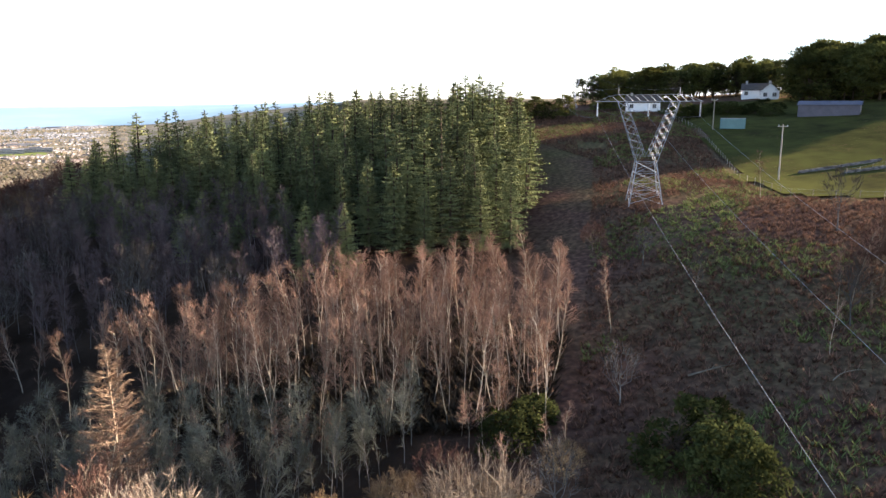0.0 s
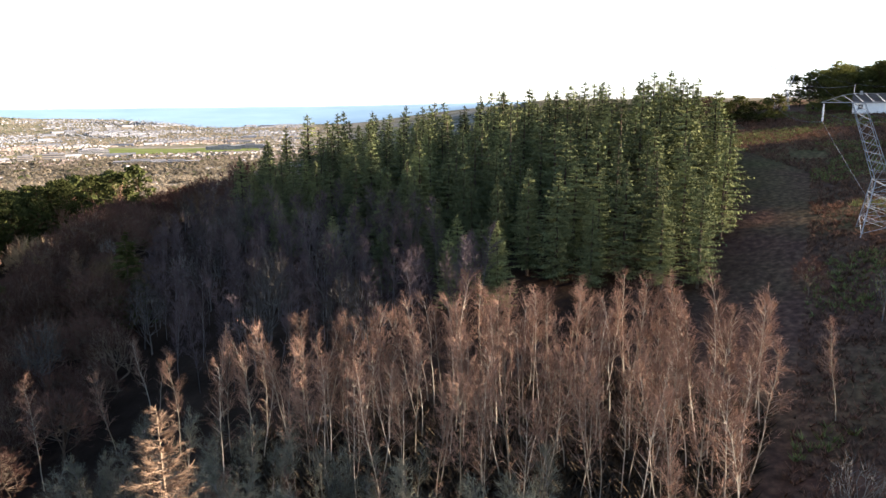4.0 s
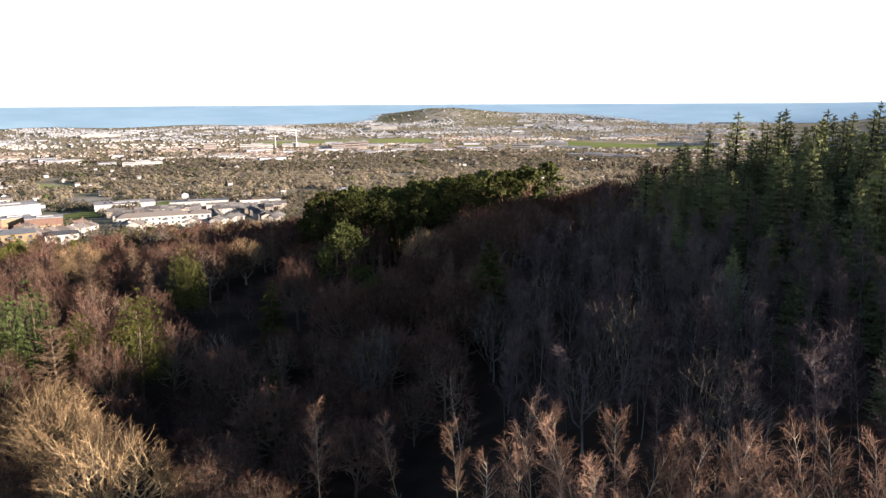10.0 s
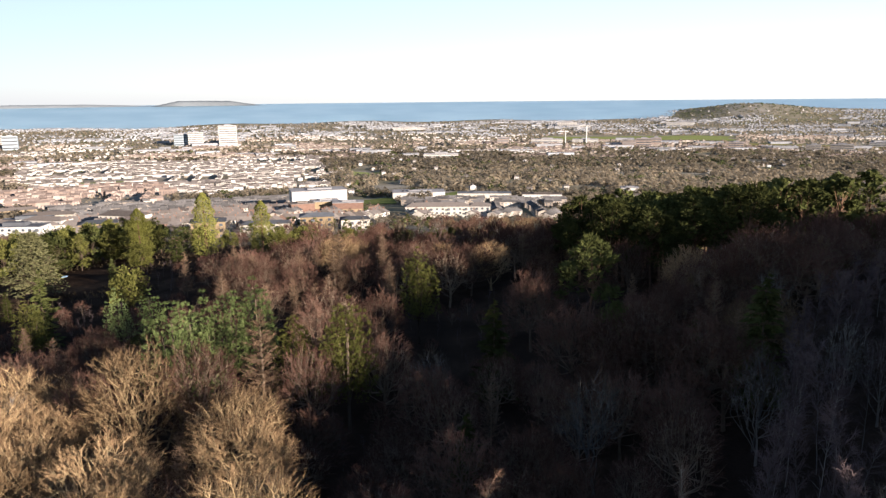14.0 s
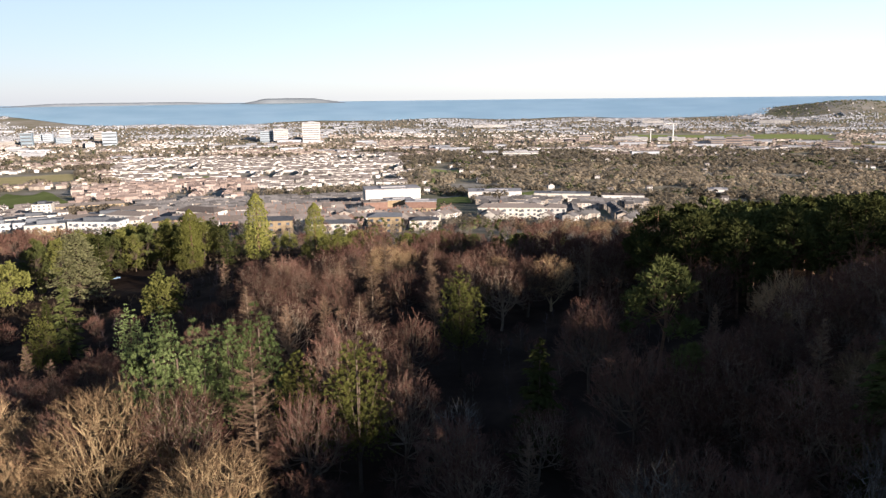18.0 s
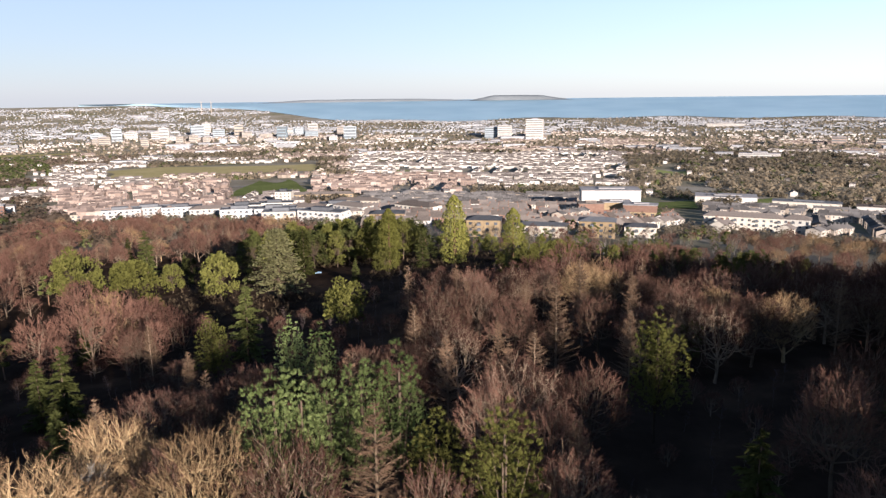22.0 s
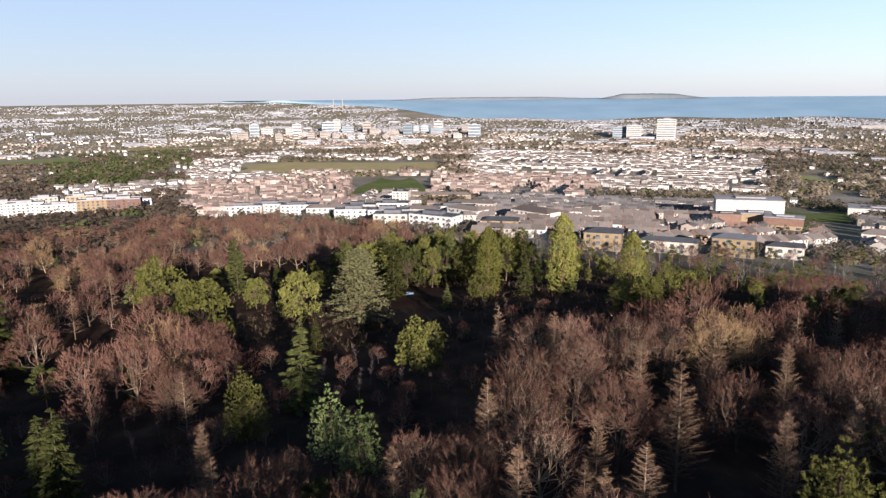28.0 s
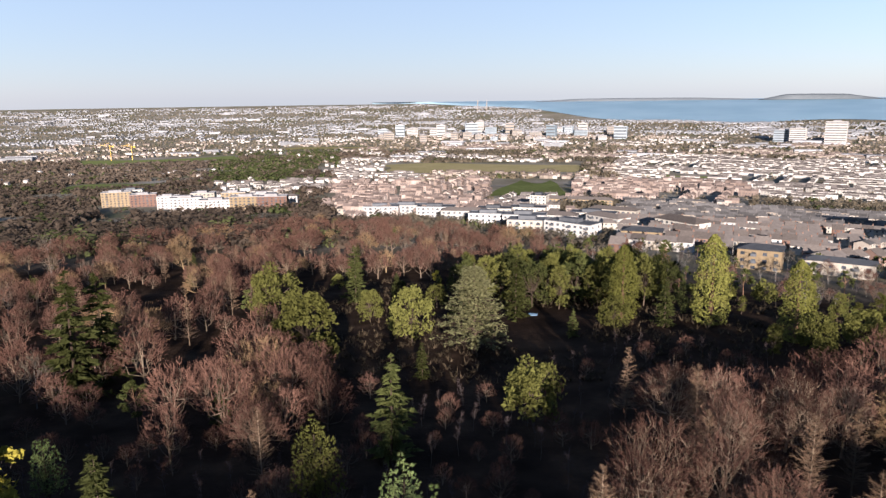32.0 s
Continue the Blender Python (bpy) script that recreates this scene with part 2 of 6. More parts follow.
def ground_material():
    m, nt, b = nodes_of("hillside_ground", 0.95)
    big, mid, fine = noise_node(nt, 0.035, 6), noise_node(nt, 0.12, 6), noise_node(nt, 1.2, 6)
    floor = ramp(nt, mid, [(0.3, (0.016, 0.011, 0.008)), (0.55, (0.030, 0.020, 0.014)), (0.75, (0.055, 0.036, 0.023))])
    bracken = ramp(nt, fine, [(0.3, (0.045, 0.026, 0.019)), (0.5, (0.085, 0.048, 0.034)), (0.72, (0.15, 0.087, 0.055))])
    grass = ramp(nt, fine, [(0.3, (0.045, 0.065, 0.018)), (0.55, (0.085, 0.115, 0.030)), (0.75, (0.15, 0.17, 0.06))])
    city = ramp(nt, noise_node(nt, 0.006, 8, rough=0.7), [(0.35, (0.10, 0.098, 0.058)), (0.5, (0.145, 0.128, 0.095)), (0.62, (0.20, 0.185, 0.155))])
    tc = nt.nodes.new("ShaderNodeTexCoord")
    sep = nt.nodes.new("ShaderNodeSeparateXYZ")
    nt.links.new(tc.outputs["Object"], sep.inputs[0])
    vl = nt.nodes.new("ShaderNodeVectorMath")
    vl.operation = "LENGTH"
    nt.links.new(tc.outputs["Object"], vl.inputs[0])

    def window(sock, lo, hi):
        r = nt.nodes.new("ShaderNodeMapRange")
        r.inputs["From Min"].default_value, r.inputs["From Max"].default_value = lo, hi
        nt.links.new(sock, r.inputs["Value"])
        return r.outputs[0]
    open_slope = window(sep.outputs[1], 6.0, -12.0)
    patch = ramp(nt, big, [(0.40, (0, 0, 0)), (0.78, (1, 1, 1))])
    slope = mix(nt, patch, bracken, mix(nt, 0.45, bracken, grass))
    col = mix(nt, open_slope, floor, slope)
    col = mix(nt, window(vl.outputs["Value"], 330.0, 420.0), col, city)
    nt.links.new(col, b.inputs["Base Color"])
    bump(nt, b, fine, 0.8, 0.25)
    return m


ground_sheet()


def sea():
    m, nt, b = nodes_of("sea_water", 0.5)
    n = noise_node(nt, 0.004, 4)
    nt.links.new(ramp(nt, n, [(0.35, (0.15, 0.235, 0.285)), (0.65, (0.19, 0.275, 0.325))]), b.inputs["Base Color"])
    az = np.radians(np.arange(14, 131.0, 1.0))
    deg = np.degrees(az)
    # the shore swings out to the north, where the plain runs to the horizon
    shore = 3850 + 60 * np.sin(deg * 0.6) + 1000 * smooth(108, 127, deg) - 150 * smooth(92, 104, deg) * (1 - smooth(104, 116, deg))
    rows = []
    for k in np.linspace(0, 1, 8):
        r = shore + (4868 - shore) * k
        x, y = r * np.cos(az), r * np.sin(az)
        rows.append(np.stack([x, y, land(x, y, 0.0) + 12.0 - 10.0 * (k == 0)], -1))
    v = np.concatenate(rows)
    n = len(az)
    f = [(i * n + j, i * n + j + 1, (i + 1) * n + j + 1, (i + 1) * n + j) for i in range(7) for j in range(n - 1)]
    me = mesh_of("sea", v, [q[::-1] for q in f], m)
    me.polygons.foreach_set("use_smooth", [True] * len(me.polygons))
    tagged(new("sea", me), "calm blue sea reaching to the horizon", "water", kind="structure")


sea()

# ---------------------------------------------------------------- trees
class Build:
    """Collects the faces of one mesh."""

    def __init__(self):
        self.v, self.f = [], []

    def tube(self, a, b, ra, rb, sides=4):
        a, b = Vector(a), Vector(b)
        d = (b - a).normalized()
        u = d.orthogonal().normalized()
        w = d.cross(u)
        k = len(self.v)
        for p, r in ((a, ra), (b, rb)):
            for i in range(sides):
                t = 2 * math.pi * i / sides
                self.v.append(p + (u * math.cos(t) + w * math.sin(t)) * r)
        for i in range(sides):
            j = (i + 1) % sides
            self.f.append((k + i, k + j, k + sides + j, k + sides + i))

    def blade(self, a, b, w, up=None):
        """A thin twig or needle spray: one long triangle."""
        a, b = Vector(a), Vector(b)
        d = b - a
        s = d.cross(up if up is not None else Vector((rnd.uniform(-1, 1), rnd.uniform(-1, 1), rnd.uniform(-1, 1))))
        s = s.normalized() * (w / 2) if s.length > 1e-6 else Vector((w / 2, 0, 0))
        k = len(self.v)
        self.v += [a - s, a + s, b]
        self.f.append((k, k + 1, k + 2))

    def leaf(self, c, size, n=None):
        """A small clump of leaves: a kinked quad facing any way."""
        n = n or Vector((rnd.gauss(0, 1), rnd.gauss(0, 1), rnd.gauss(0.5, 1))).normalized()
        u = n.orthogonal().normalized()
        u.rotate(Matrix.Rotation(rnd.uniform(0, 6.28), 3, n))
        w = n.cross(u)
        k = len(self.v)
        c = Vector(c)
        s = size * rnd.uniform(0.6, 1.3)
        self.v += [c - u * s * 0.5, c + w * s * 0.32 + n * s * 0.12, c + u * s * 0.6, c - w * s * 0.32 + n * s * 0.08]
        self.f += [(k, k + 1, k + 2), (k, k + 2, k + 3)]

    def mesh(self, name, mat):
        return mesh_of(name, self.v, self.f, mat)


rnd = random.Random(7)


def tilt(d, angle, turn):
    """d bent by angle, to the side given by turn."""
    d = d.normalized()
    o = d.orthogonal().normalized()
    o.rotate(Matrix.Rotation(turn, 3, d))
    return (d * math.cos(angle) + o * math.sin(angle)).normalized()


def bare_tree(h, r, bark, twig, clear=0.25, limbs=12, subs=6, shoots=5, twigs=6, tw=0.04, tl=0.9, up=0.5, trunk_r=0.24, low=-0.12, light=False):
    """A leafless broadleaf: trunk, limbs swept out to a domed crown, forked branches and shoots hung with fine twigs."""
    wood, fine = Build(), Build()
    p, d = Vector((0, 0, -0.4)), tilt(Vector((0, 0, 1)), rnd.uniform(0, 0.06), rnd.uniform(0, 6.28))
    axis = [p]
    for s in range(4):
        d = (d + Vector((rnd.gauss(0, 0.07), rnd.gauss(0, 0.07), 0.05))).normalized()
        q = p + d * h * 0.15
        wood.tube(p, q, trunk_r * (1 - 0.2 * s), trunk_r * (0.8 - 0.2 * s), 6 if s < 2 else 4)
        axis.append(q)
        p = q
    mid = Vector((axis[-1].x * 0.6, axis[-1].y * 0.6, h * (clear + 0.32)))
    rz = h - mid.z - 0.1
    for k in range(limbs):
        a = 6.28 * k * 0.382 + rnd.uniform(-0.3, 0.3)
        el = math.asin(max(-0.95, min(0.98, low + (1 - low) * (k + rnd.random()) / limbs)))
        n = Vector((math.cos(a) * math.cos(el), math.sin(a) * math.cos(el), math.sin(el)))
        lump = rnd.uniform(0.78, 1.0)
        tip = mid + Vector((n.x * r, n.y * r, n.z * rz)) * lump * 0.85
        o = axis[rnd.choice((1, 2, 2, 3, 3))]
        out = Vector((n.x, n.y, 0)) * r * 0.16
        b1 = o.lerp(tip, 0.33) + out + Vector((rnd.gauss(0, 0.3), rnd.gauss(0, 0.3), -0.03 * h))
        b2 = o.lerp(tip, 0.68) + out * 0.7 + Vector((rnd.gauss(0, 0.35), rnd.gauss(0, 0.35), 0))
        pts = (o, b1, b2, tip)
        for i, (w0, w1) in enumerate(((0.36, 0.27), (0.27, 0.17), (0.17, 0.06))):
            wood.tube(pts[i], pts[i + 1], trunk_r * w0, trunk_r * w1, 3 if light or i == 2 else 4)
        for s in range(subs):
            u = rnd.uniform(0.9, 2.9)
            b = pts[int(u)].lerp(pts[int(u) + 1], u % 1)
            m = (n + Vector((rnd.gauss(0, 0.38), rnd.gauss(0, 0.38), rnd.gauss(0.12, 0.22)))).normalized()
            t2 = mid + Vector((m.x * r, m.y * r, m.z * rz)) * lump * rnd.uniform(0.80, 0.97)
            kn = b.lerp(t2, 0.5) + Vector((rnd.gauss(0, 0.22), rnd.gauss(0, 0.22), -0.25))
            if light:
                wood.blade(b, t2, trunk_r * 0.18)
            else:
                wood.tube(b, kn, trunk_r * 0.15, trunk_r * 0.11, 3)
                wood.tube(kn, t2, trunk_r * 0.10, trunk_r * 0.03, 3)
            for _ in range(shoots):
                c = kn.lerp(t2, rnd.uniform(-0.1, 1.0))
                g = (m * 0.75 + Vector((rnd.gauss(0, 0.5), rnd.gauss(0, 0.5), rnd.gauss(up, 0.28)))).normalized()
                e = c + g * tl * rnd.uniform(0.8, 1.7)
                (fine if light else wood).blade(c, e, tw * 1.4)
                for _ in range(twigs):
                    v = rnd.uniform(0.15, 1.0)
                    f = tilt(g, rnd.uniform(0.2, 0.9), rnd.uniform(0, 6.28))
                    f = (f + Vector((0, 0, 0.25 * up))).normalized()
                    w = c.lerp(e, v)
                    fine.blade(w, w + f * tl * rnd.uniform(0.35, 0.95), tw * rnd.uniform(0.7, 1.3))
    return wood.mesh("trunk", M[bark]), fine.mesh("crown", M[twig])


def birch(h, twigs=19, tw=0.034, twig="birch_twig", bark="birch_bark", stem=0.075):
    """A slender birch: a pale, often leaning stem, steep branches and a brush of fine rising twigs."""
    wood, fine = Build(), Build()
    d = tilt(Vector((0, 0, 1)), rnd.uniform(0, 0.12), rnd.uniform(0, 6.28))
    p, n = Vector((0, 0, -0.3)), 10
    start = rnd.choice((3, 4, 4, 5))
    for s in range(n):
        d = (d + Vector((rnd.gauss(0, 0.06), rnd.gauss(0, 0.06), 0.07))).normalized()
        q = p + d * h / n
        wood.tube(p, q, stem * (1 - 0.84 * s / n), stem * (1 - 0.84 * (s + 1) / n), 5)
        for _ in range(0 if s < 2 else 2 if s < start else 5):
            f = s / n
            o = p.lerp(q, rnd.random())
            e = tilt(d, rnd.uniform(0.40, 0.95), rnd.uniform(0, 6.28))
            ln = (h * 0.17 * (1.25 - f) * rnd.uniform(0.6, 1.25) + 0.5) * (0.55 if s < start else 1.0)
            mid = o + e * ln * 0.55
            tip = mid + (e + Vector((0, 0, 0.15))).normalized() * ln * 0.5
            wood.tube(o, mid, 0.022, 0.014, 3)
            wood.blade(mid, tip, 0.024)
            for _ in range(twigs if s >= start else twigs // 3):
                u = rnd.uniform(0.2, 2.0)
                b = o.lerp(mid, u) if u < 1 else mid.lerp(tip, u - 1)
                g = (tilt(e, rnd.uniform(0.2, 1.1), rnd.uniform(0, 6.28)) + Vector((0, 0, rnd.uniform(-0.25, 0.45)))).normalized()
                t2 = b + g * rnd.uniform(0.4, 1.0)
                fine.blade(b, t2, tw)
                b2 = b.lerp(t2, rnd.uniform(0.3, 0.8))
                g2 = (tilt(g, 0.6, rnd.uniform(0, 6.28)) + Vector((0, 0, rnd.uniform(-0.3, 0.2)))).normalized()
                fine.blade(b2, b2 + g2 * rnd.uniform(0.3, 0.65), tw * 0.8)
        p = q
    return wood.mesh("trunk", M[bark]), fine.mesh("crown", M[twig])


def spruce(h, base_r, mat, whorls=30, per=9, side=11, hang=13, clear=0.10, power=0.72, wide=0.12):
    """A plantation spruce: tiers of boughs, each a flat fan of branchlets with a fringe of short hanging sprays, and a leader above."""
    wood, fine = Build(), Build()
    lean = Vector((rnd.gauss(0, 0.012), rnd.gauss(0, 0.012), 1)).normalized()
    wood.tube(Vector((0, 0, -0.4)), lean * h * 0.55, h * 0.013, h * 0.008, 6)
    wood.tube(lean * h * 0.55, lean * h, h * 0.008, h * 0.0014, 4)
    for w in range(whorls):
        f = min(0.985, max(0.0, 1 - (1 - (w + rnd.uniform(-0.3, 0.3)) / whorls) ** 1.05))
        r = base_r * ((1 - f) ** power) * (0.75 + 0.25 * min(1.0, f * 5)) * rnd.uniform(0.85, 1.12) + 0.10
        n = per if f < 0.75 else max(5, per - 3)
        for k in range(n):
            a = 6.28 * (k + rnd.uniform(-0.4, 0.4)) / n + w * 1.3
            rr = r * rnd.choice((rnd.uniform(0.55, 0.9), rnd.uniform(0.8, 1.25)))
            rad, tan = Vector((math.cos(a), math.sin(a), 0)), Vector((-math.sin(a), math.cos(a), 0))
            o = lean * h * (clear + (1 - clear) * min(0.99, max(0.0, f + rnd.uniform(-0.7, 0.7) / whorls)))
            rise = 0.30 * f - 0.12
            tip = o + rad * rr + Vector((0, 0, rr * (rise + 0.08)))
            mid = o.lerp(tip, 0.55) + Vector((0, 0, -0.10 * rr))
            sprays = side if f < 0.80 else 5
            for s in range(sprays):
                u = 0.15 + 0.85 * (s + rnd.random()) / sprays
                b = o.lerp(mid, u / 0.55) if u < 0.55 else mid.lerp(tip, (u - 0.55) / 0.45)
                for sg in (-1, 1):
                    e = (rad * rnd.uniform(0.55, 1.0) + tan * sg * rnd.uniform(0.4, 0.95) + Vector((0, 0, rnd.uniform(-0.30, 0.22)))).normalized()
                    fine.blade(b, b + e * (0.22 + 0.30 * rr * (1.15 - u)) * rnd.uniform(0.7, 1.2), wide * rnd.uniform(0.8, 1.3) * (1.0 if f < 0.8 else 0.75), Vector((rnd.gauss(0, 0.5), rnd.gauss(0, 0.5), 1)))
            for s in range(hang if f < 0.88 else 3):
                u = 0.25 + 0.75 * (s + rnd.random()) / hang
                b = (o.lerp(mid, u / 0.55) if u < 0.55 else mid.lerp(tip, (u - 0.55) / 0.45)) + tan * rnd.uniform(-0.28, 0.28) * rr
                e = rad * rnd.uniform(0.1, 0.6) + tan * rnd.uniform(-0.4, 0.4) + Vector((0, 0, -rnd.uniform(0.6, 1.0)))
                fine.blade(b + Vector((0, 0, 0.05)), b + e * rnd.uniform(0.25, 0.5), wide * rnd.uniform(0.8, 1.4), rad + Vector((rnd.gauss(0, 0.4), rnd.gauss(0, 0.4), 0.3)))
    for s in range(9):
        fine.blade(lean * h * (0.94 + 0.006 * s), lean * h * (0.962 + 0.006 * s) + Vector((rnd.gauss(0, 0.18), rnd.gauss(0, 0.18), 0.05)), 0.08)
    return wood.mesh("trunk", M["bark"]), fine.mesh("crown", M[mat])


def tufted(h, r, mat, spires=7, rows=13, round_top=0.75, clear=0.35, needle=0.42, tuft=13):
    """A bushy pine: several leaning cones of upright shoots, every shoot a brush of stiff needles."""
    wood, fine = Build(), Build()
    wood.tube((0, 0, -0.4), (0, 0, h * 0.8), 0.20, 0.08, 6)
    for k in range(spires):
        a = 6.28 * k * 0.618 + rnd.uniform(-0.3, 0.3)
        q = r * math.sqrt((k + 0.2) / spires) * 0.72
        base = Vector((math.cos(a) * q, math.sin(a) * q, h * clear))
        top = h * (1 - 0.30 * (q / r) ** 1.5) * rnd.uniform(0.90, 1.0)
        sr = r * rnd.uniform(0.40, 0.52)
        wood.tube((0, 0, h * clear * 0.7), base + Vector((0, 0, (top - base.z) * 0.7)), 0.09, 0.03, 3)
        for w in range(rows):
            f = (w + rnd.random()) / rows
            rr = (sr * (1 - f ** 1.6) ** round_top + 0.08) * (0.85 + 0.3 * (w % 3 == 0))
            for _ in range(max(4, int(15 * (1 - 0.6 * f)))):
                t = rnd.uniform(0, 6.28)
                g = Vector((math.cos(t), math.sin(t), 0))
                c = base + g * rr * rnd.uniform(0.75, 1.12) + Vector((0, 0, (top - base.z) * f))
                ax = (g * 0.75 + Vector((0, 0, 0.7))).normalized()
                for _ in range(tuft):
                    e = tilt(ax, rnd.uniform(0.05, 0.85), rnd.uniform(0, 6.28))
                    fine.blade(c, c + e * needle * rnd.uniform(0.7, 1.3), needle * 0.15, Vector((rnd.gauss(0, 0.5), rnd.gauss(0, 0.5), 0.6)))
    return wood.mesh("trunk", M["bark"]), fine.mesh("crown", M[mat])


def conifer(h, base_r, mat, bark, whorls=17, per=7, clear=0.18, droop=0.25, spray=8, size=1.0, power=0.85, bare=False, wide=0.34, twig=0.03):
    """A spire of whorled boughs, each one a drooping arm hung with needle sprays."""
    wood, fine = Build(), Build()
    lean = Vector((rnd.gauss(0, 0.012), rnd.gauss(0, 0.012), 1)).normalized()
    wood.tube(Vector((0, 0, -0.4)), lean * h * 0.55, h * 0.013, h * 0.008, 6)
    wood.tube(lean * h * 0.55, lean * h, h * 0.008, h * 0.0012, 4)
    for w in range(whorls):
        f = 1 - (1 - (w + rnd.uniform(-0.3, 0.3)) / whorls) ** 1.2 if w else 0.0
        f = min(max(f, 0), 0.985)
        r = base_r * (1 - f) ** power * rnd.uniform(0.8, 1.2) + 0.06
        for k in range(per if f < 0.8 else max(4, per - 2)):
            a = 6.28 * (k + rnd.uniform(-0.35, 0.35)) / per + w * 1.3
            rr = r * (rnd.uniform(0.35, 1.25) if bare else rnd.uniform(0.55, 1.25))
            z = h * (clear + (1 - clear) * min(0.985, max(0, f + rnd.uniform(-0.6, 0.6) / whorls)))
            o = lean * z
            mid = o + Vector((math.cos(a) * rr * 0.55, math.sin(a) * rr * 0.55, rr * (0.10 - droop * 0.35)))
            tip = o + Vector((math.cos(a) * rr, math.sin(a) * rr, rr * (0.22 - droop)))
            if bare:
                wood.tube(o, tip, 0.03, 0.008, 3)
            for s in range(spray):
                u = 0.15 + 0.85 * (s + rnd.random()) / spray
                b = o.lerp(mid, u * 2) if u < 0.5 else mid.lerp(tip, u * 2 - 1)
                side = rnd.choice((-1, 1)) * rnd.uniform(0.1, 1.1)
                ln = (0.45 * min(1.0, 0.3 + rr) + 0.30 * rr * (1 - 0.6 * u)) * size * rnd.uniform(0.7, 1.2)
                e = Vector((math.cos(a + side), math.sin(a + side), rnd.uniform(-0.5, 0.2)))
                if bare:
                    for _ in range(4):
                        turn = a + rnd.uniform(-1.2, 1.2)
                        e = Vector((math.cos(turn), math.sin(turn), rnd.uniform(-0.4, 0.8)))
                        fine.blade(b, b + e * ln * rnd.uniform(0.5, 1.0), twig)
                else:
                    fine.blade(b - e * 0.1, b + e * ln, wide * size * (0.45 + 0.25 * min(rr, 2.5)), Vector((rnd.gauss(0, 0.9), rnd.gauss(0, 0.9), 0.8)))
    for s in range(0 if bare else 5):
        fine.blade(lean * h * (0.965 - 0.012 * s), lean * h * (1.0 - 0.012 * s) + Vector((rnd.gauss(0, 0.1), rnd.gauss(0, 0.1), 0.1)), 0.10)
    return wood.mesh("trunk", M[bark]), fine.mesh("crown", M[mat])


def clumped(h, r, mat, bark, clumps=22, leaves=55, clear=0.45, flat=0.55, leaf=0.5, trunk_r=0.2, shape="dome", needles=False, pad=(0.22, 0.38)):
    """An evergreen whose crown is built of many separate pads of foliage on forked limbs."""
    wood, fine = Build(), Build()
    top = Vector((rnd.gauss(0, 0.4), rnd.gauss(0, 0.4), h * (clear + 0.2)))
    wood.tube(Vector((0, 0, -0.4)), top * 0.5, trunk_r, trunk_r * 0.8, 6)
    wood.tube(top * 0.5, top, trunk_r * 0.8, trunk_r * 0.45, 5)
    for k in range(clumps):
        u = rnd.random()
        a = rnd.uniform(0, 6.28)
        if shape == "dome":
            el = math.asin(rnd.uniform(-0.15, 1))
            q = Vector((math.cos(a) * math.cos(el) * r, math.sin(a) * math.cos(el) * r, h * clear + math.sin(el) * h * (1 - clear) * 0.92)) * 1.0
            q = Vector((q.x * rnd.uniform(0.7, 1.0), q.y * rnd.uniform(0.7, 1.0), q.z))
        else:
            f = u
            rr = r * (math.sin(math.pi * min(0.97, 0.16 + 0.84 * f)) ** 0.6) * rnd.uniform(0.5, 1.0)
            q = Vector((math.cos(a) * rr, math.sin(a) * rr, h * (clear + (1 - clear) * f * 0.96)))
        wood.tube(top * rnd.uniform(0.6, 1.0), q, trunk_r * 0.28, trunk_r * 0.08, 3)
        cr = r * rnd.uniform(*pad)
        for _ in range(leaves):
            d = Vector((rnd.gauss(0, 1), rnd.gauss(0, 1), rnd.gauss(0.25, 1))).normalized() * cr * rnd.uniform(0.55, 1.0)
            d.z *= flat
            if needles:
                e = (d.normalized() + Vector((rnd.gauss(0, 0.4), rnd.gauss(0, 0.4), 0.45))).normalized()
                fine.blade(q + d * 0.75, q + d * 0.75 + e * leaf * rnd.uniform(0.8, 1.6), leaf * 0.42)
            else:
                fine.leaf(q + d, leaf)
    return wood.mesh("trunk", M[bark]), fine.mesh("crown", M[mat])


def columnar(h, r, mat):
    """A dense narrow redwood: upswept foliage from the ground to a rounded tip."""
    wood, fine = Build(), Build()
    wood.tube((0, 0, -0.4), (0, 0, h * 0.9), 0.55, 0.08, 6)
    for _ in range(4600):
        f = rnd.random() ** 0.9
        prof = r * min(1.0, (f * 9 + 0.35)) * (1 - f ** 3.2) ** 0.6
        prof *= 1 + 0.16 * math.sin(f * 37 + rnd.random()) + rnd.gauss(0, 0.10)
        a = rnd.uniform(0, 6.28)
        c = Vector((math.cos(a) * prof, math.sin(a) * prof, h * f))
        e = Vector((math.cos(a) * 0.6, math.sin(a) * 0.6, rnd.uniform(0.1, 1.0)))
        fine.leaf(c, 0.42, (e + Vector((rnd.gauss(0, 0.5), rnd.gauss(0, 0.5), rnd.gauss(0, 0.3)))).normalized())
    return wood.mesh("trunk", M["red_bark"]), fine.mesh("crown", M[mat])


